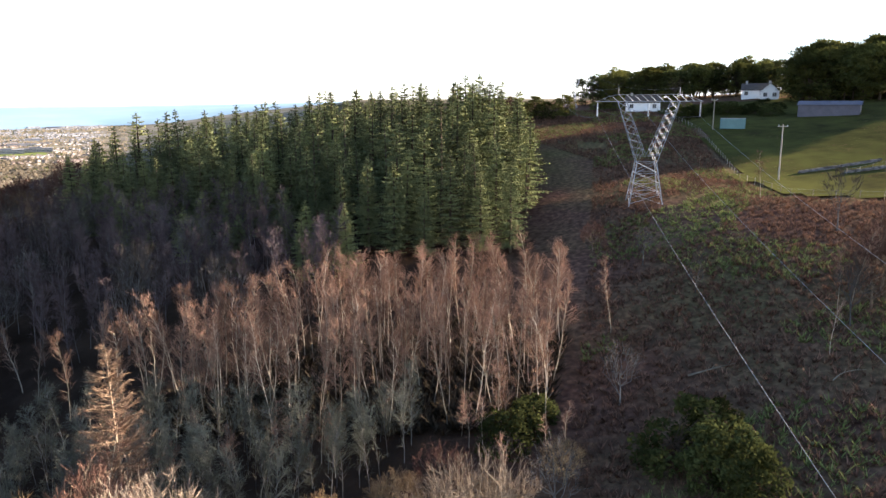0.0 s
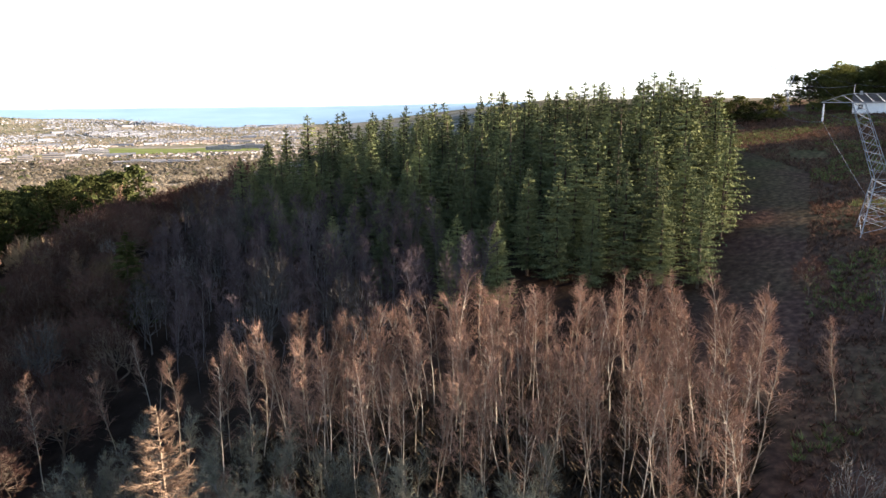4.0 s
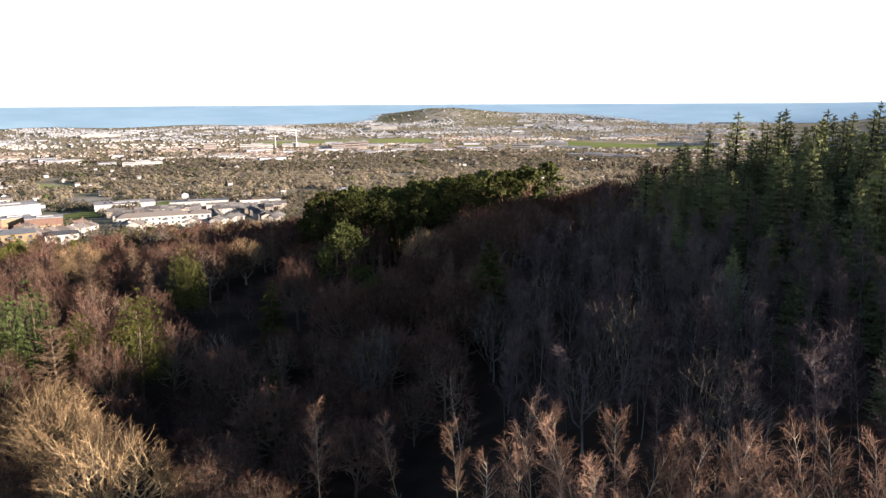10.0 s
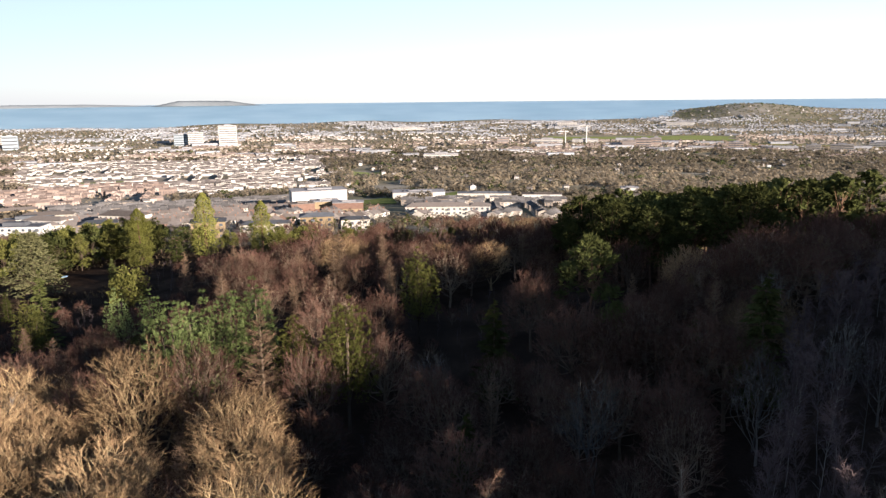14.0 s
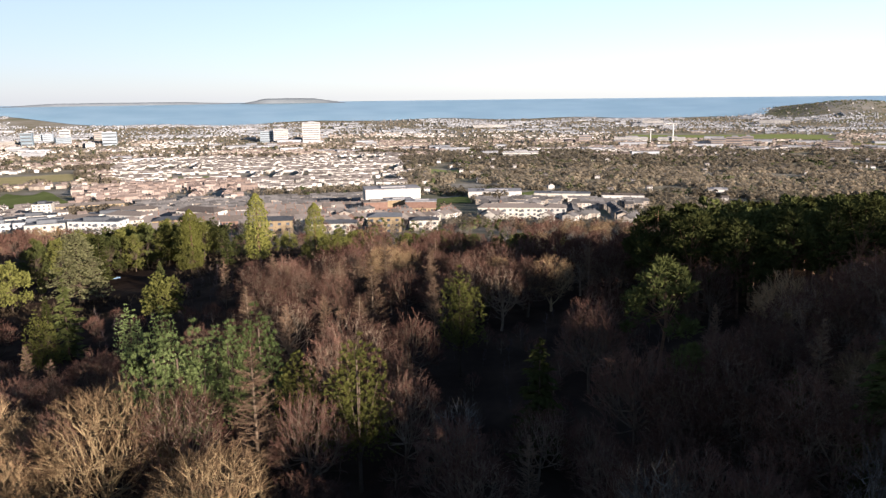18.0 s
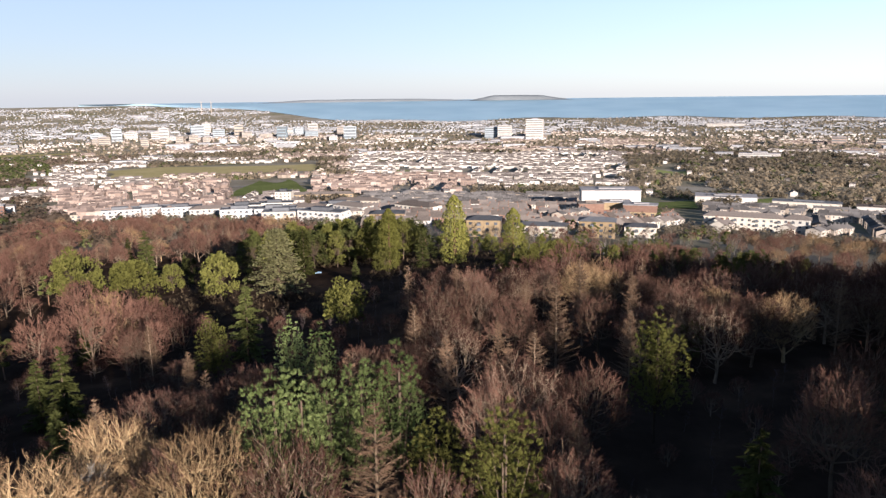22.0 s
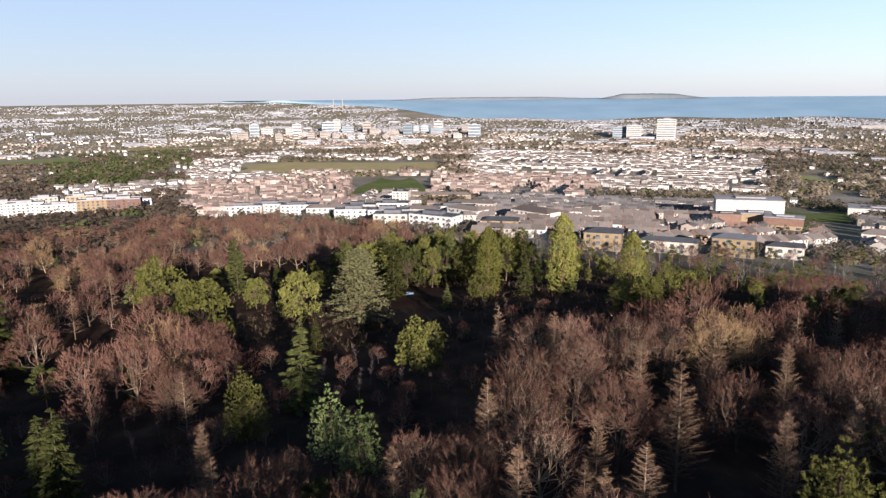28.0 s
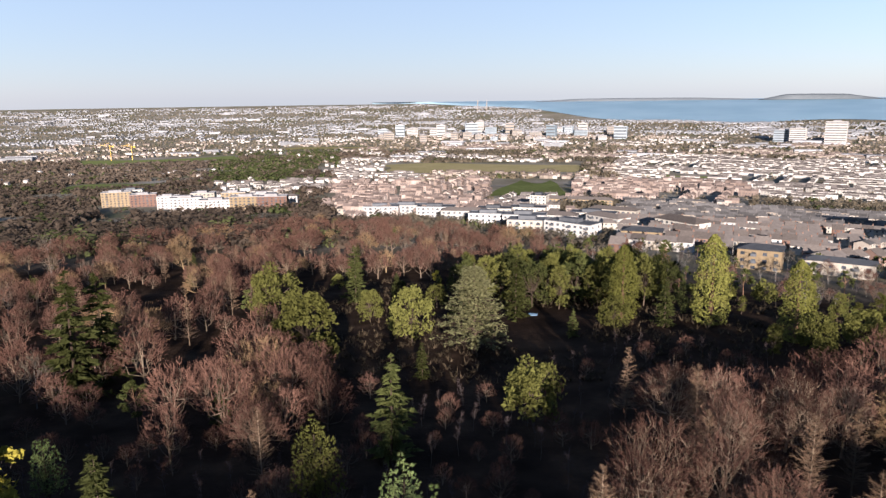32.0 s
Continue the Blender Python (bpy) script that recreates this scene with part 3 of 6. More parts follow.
def cedar_tree(h, r, mat):
    """A broad cedar: level plates of foliage in tiers on long arms."""
    wood, fine = Build(), Build()
    wood.tube((0, 0, -0.4), (0, 0, h * 0.6), 0.5, 0.3, 6)
    wood.tube((0, 0, h * 0.6), (0, 0, h), 0.3, 0.05, 5)
    for t in range(17):
        f = t / 17
        z = h * (0.16 + 0.82 * f)
        rr = r * (1 - f) ** 0.75 + 0.5
        for k in range(8):
            a = 6.28 * k / 8 + t * 0.9 + rnd.uniform(-0.3, 0.3)
            ln = rr * rnd.uniform(0.65, 1.1)
            tip = Vector((math.cos(a) * ln, math.sin(a) * ln, z + ln * 0.05))
            wood.tube((0, 0, z - 0.3), tip, 0.10, 0.03, 3)
            for _ in range(44):
                u = rnd.uniform(0.25, 1.05)
                p = Vector((0, 0, z)).lerp(tip, u) + Vector((rnd.gauss(0, 0.45), rnd.gauss(0, 0.45), rnd.gauss(0, 0.12)))
                fine.leaf(p, 0.55, Vector((rnd.gauss(0, 0.3), rnd.gauss(0, 0.3), 1)).normalized())
    return wood.mesh("trunk", M["bark"]), fine.mesh("crown", M[mat])


KINDS = {}


def kind_of(name, make, count, height, thing, label, group):
    KINDS[name] = dict(meshes=[make() for _ in range(count)], height=height, thing=thing, label=label, group=group, n=0)


kind_of("spruce", lambda: spruce(20, rnd.uniform(2.9, 3.9), "spruce"), 7, 20, "spruce_tree",
        "tall dark green spruce with pointed top in dense plantation", "spruces of the plantation")
kind_of("birch", lambda: birch(13), 8, 13, "birch_tree", "slender leafless birch with pale stem and russet twigs", "birches of the wood")
kind_of("shadebirch", lambda: birch(13, 26, 0.036, "birch_shade_twig", "birch_shade_bark", 0.055), 6, 13, "birch_tree", "slender leafless birch with pale stem and purplish twigs, both coloured darker for shade", "birches of the wood")
kind_of("beech", lambda: bare_tree(12, 5.2, "beech_bark", "beech_twig", 0.08, 18, 8, 6, 8, 0.040, 0.85, 0.5), 6, 12, "beech_tree",
        "broad leafless beech with reddish brown domed crown", "bare broadleaf trees of the wood")
kind_of("oak", lambda: bare_tree(11, 5.2, "oak_bark", "oak_twig", 0.08, 20, 10, 6, 7, 0.036, 0.75, 0.35, trunk_r=0.30), 5, 11, "oak_tree",
        "spreading leafless oak with tan branches", "bare broadleaf trees of the wood")
kind_of("dome", lambda: bare_tree(11, 5.2, "dome_bark", "dome_twig", 0.06, 26, 12, 7, 8, 0.019, 0.6, 0.4, trunk_r=0.28), 2, 11, "oak_tree",
        "rounded leafless oak with dense fawn twigs", "bare broadleaf trees of the wood")
kind_of("ash", lambda: bare_tree(12, 3.2, "pale_bark", "ash_twig", 0.25, 9, 6, 4, 4, 0.045, 1.0, 0.6, 0.17), 4, 12, "ash_tree",
        "leafless ash with pale grey upright branches", "bare broadleaf trees of the wood")
kind_of("larch", lambda: conifer(14, 2.9, "larch_twig", "larch_bark", 22, 8, 0.12, -0.16, 13, 0.9, 0.72, True), 5, 14, "larch_tree",
        "leafless larch with golden tan conical crown", "larches of the wood")
kind_of("sapling", lambda: birch(8, 13, 0.034, "willow_twig", "pale_bark", 0.045), 4, 8, "sapling", "slender grey-green leafless sapling among young birches", "saplings by the birch stand")
kind_of("denspine", lambda: clumped(13, 3.4, "holm", "bark", 46, 46, 0.16, 0.8, 0.60, shape="oval", needles=True), 4, 13, "pine_tree",
        "olive green pine with dense crown reaching the ground", "pines of the wood")
kind_of("pine", lambda: clumped(13, 3.6, "pine", "red_bark", 34, 75, 0.45, 0.65, 0.50, needles=True), 4, 13, "pine_tree",
        "dark green pine with clumped crown on bare reddish trunk", "pines of the wood")
kind_of("bushpine", lambda: tufted(15.5, 3.0, "holm", 8, 19, 0.6, 0.28, 0.34, 20), 3, 15.5, "pine_tree",
        "bright green bushy pine with foliage to the ground", "pines of the wood")
kind_of("bluepine", lambda: tufted(15.5, 2.8, "bluepine", 6, 16, 0.9, 0.34, 0.32, 20), 3, 15.5, "pine_tree",
        "blue-green pine with tufted upright shoots", "pines of the wood")
kind_of("fir", lambda: conifer(13, 2.7, "pine", "bark", 16, 8, 0.05, 0.2, 8, 1.15, 0.8, wide=0.5), 3, 13, "fir_tree",
        "green conical fir tree among bare broadleaf trees", "firs of the wood")
kind_of("holm", lambda: clumped(10, 4.4, "holm", "bark", 46, 50, 0.3, 0.8, 0.6), 3, 10, "evergreen_oak",
        "rounded evergreen oak with dense olive green crown", "evergreens of the garden")
kind_of("redwood", lambda: columnar(17, 2.9, "seq"), 3, 17, "redwood_tree", "narrow columnar redwood with dense olive green foliage", "columnar redwoods")
kind_of("cedar", lambda: cedar_tree(15, 6.0, "cedar"), 1, 15, "cedar_tree", "broad grey-green cedar with tiered branches", "evergreens of the garden")
kind_of("bush", lambda: clumped(3, 2.1, "pine", "bark", 34, 75, 0.06, 0.85, 0.24, 0.08), 3, 3, "evergreen_bush",
        "dense dark evergreen bush on the bracken slope", "bushes of the slope")
kind_of("golden", lambda: clumped(6, 2.0, "yellow", "bark", 18, 40, 0.15, 0.8, 0.45, 0.1, shape="oval"), 1, 6, "golden_tree",
        "small tree with bright golden yellow foliage", "evergreens of the garden")
# lighter builds of the same trees, for the woods farther off
KINDS["denspine"]["meshes"] += [clumped(13, 4.2, "pine", "bark", 46, 46, 0.16, 0.8, 0.62, needles=True) for _ in range(2)]
LIGHT = {"beech": [bare_tree(12, 5.2, "beech_bark", "beech_twig", 0.08, 15, 7, 4, 4, 0.085, 0.95, 0.5, light=True) for _ in range(5)],
         "oak": [bare_tree(11, 5.2, "oak_bark", "oak_twig", 0.08, 15, 7, 4, 4, 0.085, 0.9, 0.3, light=True) for _ in range(4)],
         "ash": [bare_tree(12, 3.2, "pale_bark", "ash_twig", 0.25, 7, 4, 3, 3, 0.10, 1.2, 0.6, 0.16, light=True) for _ in range(3)],
         "larch": [conifer(14, 3.0, "larch_twig", "larch_bark", 15, 7, 0.12, -0.12, 6, 1.1, 0.8, True, twig=0.06) for _ in range(2)],
         "birch": [birch(13, 10, 0.055) for _ in range(3)],
         "shadebirch": [birch(13, 11, 0.055, "birch_shade_twig", "birch_shade_bark", 0.055) for _ in range(3)],
         "pine": [clumped(13, 3.6, "pine", "red_bark", 20, 20, 0.45, 0.6, 0.95) for _ in range(3)],
         "spruce": [spruce(20, 3.5, "spruce", 22, 7, 5, 6, wide=0.24) for _ in range(3)]}
ROOM = {"spruce": 300, "birch": 280, "shadebirch": 260, "beech": 280, "oak": 170, "ash": 110, "larch": 120, "pine": 110}
REST = {}


def plant(kind, x, y, height, yaw=None, wide=1.0, z=None, label="", top=None, far=False):
    k = KINDS[kind]
    zg = gz(x, y) if z is None else z
    if top is not None:
        height = top - zg
    s = height / k["height"]
    yaw = rnd.uniform(0, 6.28) if yaw is None else yaw
    m = Matrix.LocRotScale((x, y, zg), Euler((0, 0, yaw)), (s * wide, s * wide, s))
    TAKEN.append((x, y))
    if kind in LIGHT and (far or ROOM[kind] <= 0):
        REST.setdefault(kind, []).append(m)
        return None
    if kind in ROOM:
        ROOM[kind] -= 1
    # the flight line runs from (-16, -6) to (37, 85)
    u = max(0.0, min(1.0, ((x + 16) * 53 + (y + 6) * 91) / 11090))
    near = math.hypot(x + 16 - 53 * u, y + 6 - 91 * u) < 92
    pool = k["meshes"] if near or kind not in LIGHT else LIGHT[kind]
    trunk, crown = pool[k["n"] % len(pool)]
    k["n"] += 1
    tree = new(k["thing"])
    tree.empty_display_size = 0.5
    tree.matrix_basis = m
    tagged(tree, label or k["label"], "bush" if "bush" in k["thing"] else "tree", k["group"])
    part("trunk", trunk, tree)
    part("crown", crown, tree)
    return tree


def arrays(me):
    v = np.empty(len(me.vertices) * 3)
    me.vertices.foreach_get("co", v)
    return v.reshape(-1, 3), [tuple(p.vertices) for p in me.polygons]


def join_rest(kind, name, label):
    """The trees past the countable ones, joined into one stretch of woodland."""
    vs, fs, mi, base = [], [], [], 0
    src = [(arrays(t), arrays(c), (t.materials[0], c.materials[0])) for t, c in LIGHT[kind]]
    for i, m in enumerate(REST.get(kind, ())):
        mm = np.array(m)
        for slot in (0, 1):
            v, f = src[i % len(src)][slot]
            vs.append(v @ mm[:3, :3].T + mm[:3, 3])
            fs += [tuple(base + k for k in q) for q in f]
            mi += [slot] * len(f)
            base += len(v)
    if vs:
        me = mesh_of(name, np.concatenate(vs), fs, *src[0][2])
        me.polygons.foreach_set("material_index", mi)
        tagged(new(name, me), label, "woodland", kind="stuff")


TAKEN = []


def scatter(poly, gap, choose, seed, keep=1.0, skip=(), far=False):
    """Trees over a patch of the plan, no two nearer than gap; the ones nearest the flight line come first."""
    r = random.Random(seed)
    xs, ys = [p[0] for p in poly], [p[1] for p in poly]
    cell, spots = {}, []
    for x, y in TAKEN:
        cell.setdefault((int(x // gap), int(y // gap)), []).append((x, y))
    area = (max(xs) - min(xs)) * (max(ys) - min(ys))
    for _ in range(int(area / gap ** 2 * 9)):
        x, y = r.uniform(min(xs), max(xs)), r.uniform(min(ys), max(ys))
        if not inside(poly, x, y) or any(inside(q, x, y) for q in skip):
            continue
        cx, cy = int(x // gap), int(y // gap)
        if any((x - a) ** 2 + (y - b) ** 2 < gap * gap for i in (-1, 0, 1) for j in (-1, 0, 1) for a, b in cell.get((cx + i, cy + j), ())):
            continue
        cell.setdefault((cx, cy), []).append((x, y))
        if r.random() <= keep:
            spots.append((x, y))
    for x, y in sorted(spots, key=lambda p: (p[0] - 30) ** 2 + (p[1] - 40) ** 2):
        pick = choose(x, y, r)
        if pick:
            plant(pick[0], x, y, pick[1], wide=pick[2] if len(pick) > 2 else 1.0, far=far)

# ---------------------------------------------------------------- single trees of the wood
for kind, x, y, top in (("redwood", -0.7, 232.2, -23.4), ("redwood", -18.8, 230.2, -27.2), ("redwood", 16.1, 227.5, -25.7),
                        ("cedar", -35.5, 196.8, -26.6), ("holm", -6.4, 167.2, -30.0), ("holm", -59, 174.6, -31.0), ("holm", -53, 199.6, -34.5), ("fir", -96, 229, -35.5), ("holm", -96, 200, -35.0), ("oak", 13.5, 89.5, -21.6), ("beech", 19.5, 91.5, -21.4), ("beech", 31.5, 92.5, -23.5), ("beech", 9, 92, -24),
                        ("fir", -17, 149.1, -26.3), ("bluepine", 7.4, 124.8, -24.0), ("bluepine", 1.8, 128.5, -25.0), ("bushpine", -12.6, 131.9, -26.3),
                        ("bushpine", 36.0, 95.0, -18.5), ("bushpine", 29.8, 98.0, -21.5), ("bushpine", 48.3, 123.5, -19.1),
                        ("bluepine", 16.6, 95.4, -17.2), ("bluepine", 18.2, 97.2, -18.6), ("bluepine", 20.0, 98.4, -18.0), ("bluepine", 22.4, 100.4, -17.6), ("bluepine", 25.2, 102.6, -17.2),
                        ("dome", 18.6, -2.8, -13.6), ("dome", 12.6, 12.5, -13.6), ("beech", 21, 22, -18.5), ("oak", 27.3, 61.3, -21.5), ("beech", 68.6, 122.7, -21.0), ("beech", 64.2, 114.0, -21.0), ("pine", 73.7, 115.8, -17.6), ("beech", 87.0, 130.7, -20.5),
                        ("fir", 80.9, 82.5, -15.5), ("fir", 55, 100, -22), ("ash", 69.1, 47.0, -13.5), ("ash", 58.5, 73.5, -21.5), ("larch", 28.5, 24.3, -13.4), ("birch", 25.5, 25.5, -18.0),
                        ("larch", 26.5, 92.6, -19.5), ("larch", 35.6, 141.2, -22.5), ("fir", -23.1, 114.9, -26.5), ("fir", -12, 102, -28), ("fir", -30, 118, -30),
                        ("beech", -45.1, 145.1, -29.5), ("beech", -42.0, 134.1, -33.0), ("beech", 32, 110, -23), ("fir", -84.0, 143.5, -23.5), ("fir", -89, 152, -26), ("golden", -43, 114, -31.0), ("bluepine", -33, 108, -29.5), ("bluepine", -40, 118, -30.5),
                        ("fir", -41.4, 223.2, -32.0), ("fir", -8.0, 226, -32.0), ("pine", 95.0, 138.5, -17.0), ("golden", -92, 262, -49.0), ("holm", -75, 211, -41)):
    plant(kind, x, y, 10, top=top, wide={"holm": 0.85, "beech": 0.8, "dome": 0.85}.get(kind, 1.0))

# ---------------------------------------------------------------- woods
PLANTATION = [(92, -4), (89, 10), (98, 34), (114, 66), (128, 100), (150, 105), (190, 70), (185, 10), (150, -3)]
STAND = [(43, -7), (62, -9), (69, 4), (66, 18), (58, 28), (53, 37), (46, 38), (45, 14)]
DARK_BIRCH = [(62, 32), (74, 22), (90, 26), (104, 48), (120, 98), (100, 97), (75, 75), (62, 52)]


def depth_in(x, y):
    """How far a tree stands behind the plantation's front edge."""
    front = PLANTATION[:5]
    best = 1e9
    for (x0, y0), (x1, y1) in zip(front, front[1:]):
        u = max(0, min(1, ((x - x0) * (x1 - x0) + (y - y0) * (y1 - y0)) / ((x1 - x0) ** 2 + (y1 - y0) ** 2)))
        best = min(best, math.hypot(x - x0 - u * (x1 - x0), y - y0 - u * (y1 - y0)))
    return best


def planted(x, y, r):
    """Taller inside than along the front, in uneven groups, falling off towards the power line."""
    h = r.uniform(12.5, 16.8) + min(3.4, 0.13 * depth_in(x, y)) - max(0, 0.02 * (x - 125)) + 3.4 * noise.noise((x * 0.07, y * 0.07, 4.0))
    h *= 0.76 if r.random() < 0.16 else 1.0
    return ("spruce", h - 0.6 - 1.8 * max(0.0, 1 - (y + 4) / 14), r.uniform(1.2, 1.8))


scatter(PLANTATION, 4.3, planted, 1)
# young spruces in front of the plantation, among the birches
scatter([(84, 20), (95, 33), (111, 66), (122, 92), (108, 84), (97, 58), (82, 30)], 5.0, lambda x, y, r: ("spruce", r.uniform(8, 12), r.uniform(1.4, 1.9)), 17, keep=0.6)
scatter(STAND, 1.95, lambda x, y, r: ("birch", r.uniform(9.5, 12.5)), 2)
scatter([(30, 14), (36, 6), (45, 4), (45, 14), (46, 38), (42, 48), (28, 38)], 1.8, lambda x, y, r: ("sapling", r.uniform(4.5, 8.0)), 14)
scatter(DARK_BIRCH, 3.0, lambda x, y, r: ("shadebirch", r.uniform(9.0, 12.5)) if r.random() < 0.90 else ("ash", r.uniform(10, 12)), 3)
RIDGE_PINES = [(84, 142), (112, 132), (150, 150), (165, 190), (120, 195), (90, 170)]
scatter(RIDGE_PINES, 5.0, lambda x, y, r: ("pine", r.uniform(15, 18.5), 1.1), 4)
def mixed(x, y, r):
    u = r.random()
    lit_bank = x < 44 and 20 < y < 92 or -8 < x < 26 and 80 < y < 106
    if not lit_bank and noise.noise((x * 0.05, y * 0.05, 5.0)) < (0.0 if x < -20 else -0.10 if y > 120 else -0.22):
        return ("beech", r.uniform(3.5, 5.5), 1.3) if u < 0.35 else None
    # the canopy swells and dips in broad waves
    h = 1 + 0.40 * noise.noise((x * 0.045, y * 0.045, 1.0))
    if 40 < x < 64 and 28 < y < 58:
        return ("birch", r.uniform(8.5, 11))
    if lit_bank and x > 29:
        return ("beech", r.uniform(6.5, 8.5), r.uniform(1.1, 1.35))
    if lit_bank and u < (0.72 if y < 92 else 0.5):
        return ("oak", h * r.uniform(9.5, 12) * (1.18 if y > 55 else 1.0), r.uniform(0.95, 1.15))
    if u < 0.66:
        return ("beech", h * r.uniform(9.6, 11.6), r.uniform(0.9, 1.2))
    if u < 0.74:
        return ("oak", h * r.uniform(9, 11), r.uniform(0.95, 1.2))
    if u < 0.80:
        return ("beech", h * r.uniform(7.5, 9.0), r.uniform(1.1, 1.3))
    if u < 0.84:
        return ("ash", h * r.uniform(9, 12))
    if u < 0.94:
        return ("larch", h * r.uniform(9, 12), r.uniform(0.75, 1.0))
    return (r.choice(("fir", "pine", "fir", "beech")), h * r.uniform(7, 10))


# low, shaded hollows in the wood
GLADES = [[(-28, 138), (8, 134), (20, 152), (12, 172), (-12, 180), (-32, 160)], [(-62, 104), (-10, 86), (-4, 110), (-12, 126), (-38, 138), (-60, 136)], [(41, 100), (62, 96), (80, 112), (84, 130), (72, 148), (44, 138)],
          [(-12, 178), (12, 174), (26, 196), (26, 214), (-14, 206)]]
GLADES.append([(12, 82), (30, 86), (42, 86), (40, 97), (29, 97), (12, 92)])
LARCHES = [(18, 118), (60, 118), (66, 150), (40, 170), (12, 160)]
scatter(LARCHES, 5.2, lambda x, y, r: ("larch", r.uniform(9, 13.5), r.uniform(0.75, 1.05)) if r.random() < 0.36 else mixed(x, y, r), 5, skip=GLADES)
VALLEY = [(-30, 10), (20, 12), (36, 34), (62, 40), (75, 78), (126, 100), (160, 110), (160, 150), (112, 132), (84, 142), (60, 118), (18, 118), (-40, 110), (-70, 60)]
scatter([(-3, 101), (16, 104), (15, 128), (-6, 132)], 5.4, lambda x, y, r: (r.choice(("beech", "beech", "larch")), r.uniform(8.0, 10.5), r.uniform(0.85, 1.05)), 16, keep=0.8)
scatter(VALLEY, 4.9, mixed, 6, keep=0.95, skip=GLADES)
LOWER = [(-40, 110), (18, 118), (12, 160), (40, 170), (66, 150), (90, 170), (120, 195), (165, 190), (185, 225), (100, 208), (10, 194), (-10, 184), (-15, 176), (-62, 166), (-110, 130), (-110, 80)]
scatter(LOWER, 4.9, mixed, 7, keep=0.95, skip=GLADES)
HOLLOW = [(10, 202), (190, 250), (130, 300), (40, 290), (30, 245)]
scatter(HOLLOW, 7.0, lambda x, y, r: (r.choice(("fir", "denspine", "beech", "holm", "beech")), r.uniform(4, 8)), 11, keep=0.9)
FRONT = [(10, -9), (36, -11), (40, 12), (33, 24), (12, 14)]
scatter(FRONT, 4.2, lambda x, y, r: (r.choice(("oak", "beech", "birch", "oak")), r.uniform(4.0, 7.0), 1.1), 12)
for k, glade in enumerate(GLADES):
    # birches in the shade colours darken the hollows
    scatter(glade, 3.4, lambda x, y, r: (r.choice(("shadebirch", "beech", "shadebirch")), r.uniform(2.5, 4.5), 1.1), 61 + k, keep=0.85, far=True)
GARDEN = [(-62, 172), (-84, 186), (-122, 212), (-135, 262), (-70, 290), (40, 290), (30, 245), (10, 200), (-15, 182)]
WEST = [(-110, 80), (-110, 130), (-62, 166), (-80, 230), (-70, 300), (-140, 420), (-300, 420), (-300, 150), (-180, 60)]
scatter(WEST, 7.2, mixed, 8, far=True, skip=(GARDEN,))
BELT = [(40, 292), (130, 302), (190, 252), (270, 330), (220, 440), (120, 432), (40, 428), (-40, 426), (-135, 428), (-145, 416), (-72, 300)]
# below x = 95, darker kinds put the belt's shade into tree colour
scatter(BELT, 7.5, lambda x, y, r: (r.choice(("beech", "beech", "oak", "larch", "larch") if x > 95 else ("beech", "ash", "shadebirch", "pine", "pine", "ash")), r.uniform(5, 9), 1.1), 15, keep=0.9, far=True)
LAWN = [(-48, 205), (-22, 200), (-24, 236), (-52, 238)]
PINE_ROW = [(-70, 238), (-22, 236), (-18, 268), (-66, 282)]
scatter(PINE_ROW, 4.8, lambda x, y, r: ("denspine", r.uniform(10, 14)), 10)
scatter(GARDEN, 7.5, lambda x, y, r: (r.choice(("fir", "denspine", "holm", "denspine")), r.uniform(4, 8)), 9, keep=0.22, skip=(LAWN,))
rs = random.Random(41)
for _ in range(70):
    x, y = rs.uniform(36, 56), rs.uniform(-10, 36)
    if inside([(37, -9), (58, -11), (48, 0), (44, 16), (42, 34), (34, 34), (37, 12)], x, y):
        plant("birch", x, y, rs.uniform(3.5, 6.5), wide=1.3)

# ---------------------------------------------------------------- the open slope: pylons, wires, field, houses
M["steel"] = varied("galvanised_steel", (0.150, 0.157, 0.172), (0.225, 0.232, 0.248), (0.300, 0.308, 0.323), 1.5, 0.55, 0.15)
M["wire"] = varied("aluminium_wire", (0.120, 0.120, 0.125), (0.170, 0.170, 0.175), (0.230, 0.230, 0.235), 0.5, 0.85, 0.0)
M["glaze"] = varied("insulator_glaze", (0.30, 0.32, 0.33), (0.45, 0.47, 0.48), (0.6, 0.62, 0.63), 3.0, 0.25)
M["post"] = varied("weathered_timber", (0.15, 0.12, 0.09), (0.24, 0.20, 0.15), (0.36, 0.31, 0.25), 3.0, relief=0.3)
M["white"] = varied("white_render", (0.230, 0.220, 0.200), (0.310, 0.297, 0.275), (0.400, 0.387, 0.365), 0.8, 0.85)
M["limewash"] = varied("white_limewash", (0.58, 0.57, 0.54), (0.68, 0.67, 0.64), (0.78, 0.77, 0.75), 0.8, 0.85)
M["slate"] = varied("grey_slate", (0.055, 0.047, 0.042), (0.095, 0.081, 0.071), (0.145, 0.125, 0.110), 1.2, 0.9, relief=0.2)
M["tin"] = varied("corrugated_sheet", (0.070, 0.066, 0.078), (0.105, 0.098, 0.115), (0.150, 0.140, 0.160), 0.6, 0.6, 0.2)
M["teal"] = varied("teal_painted_steel", (0.070, 0.130, 0.125), (0.100, 0.180, 0.172), (0.140, 0.235, 0.225), 0.8, 0.6)
M["window"] = varied("window_glass", (0.02, 0.025, 0.03), (0.035, 0.04, 0.05), (0.06, 0.07, 0.08), 0.5, 0.08)
M["stone"] = varied("dry_stone", (0.050, 0.047, 0.043), (0.100, 0.094, 0.087), (0.170, 0.160, 0.147), 1.5, relief=0.6)
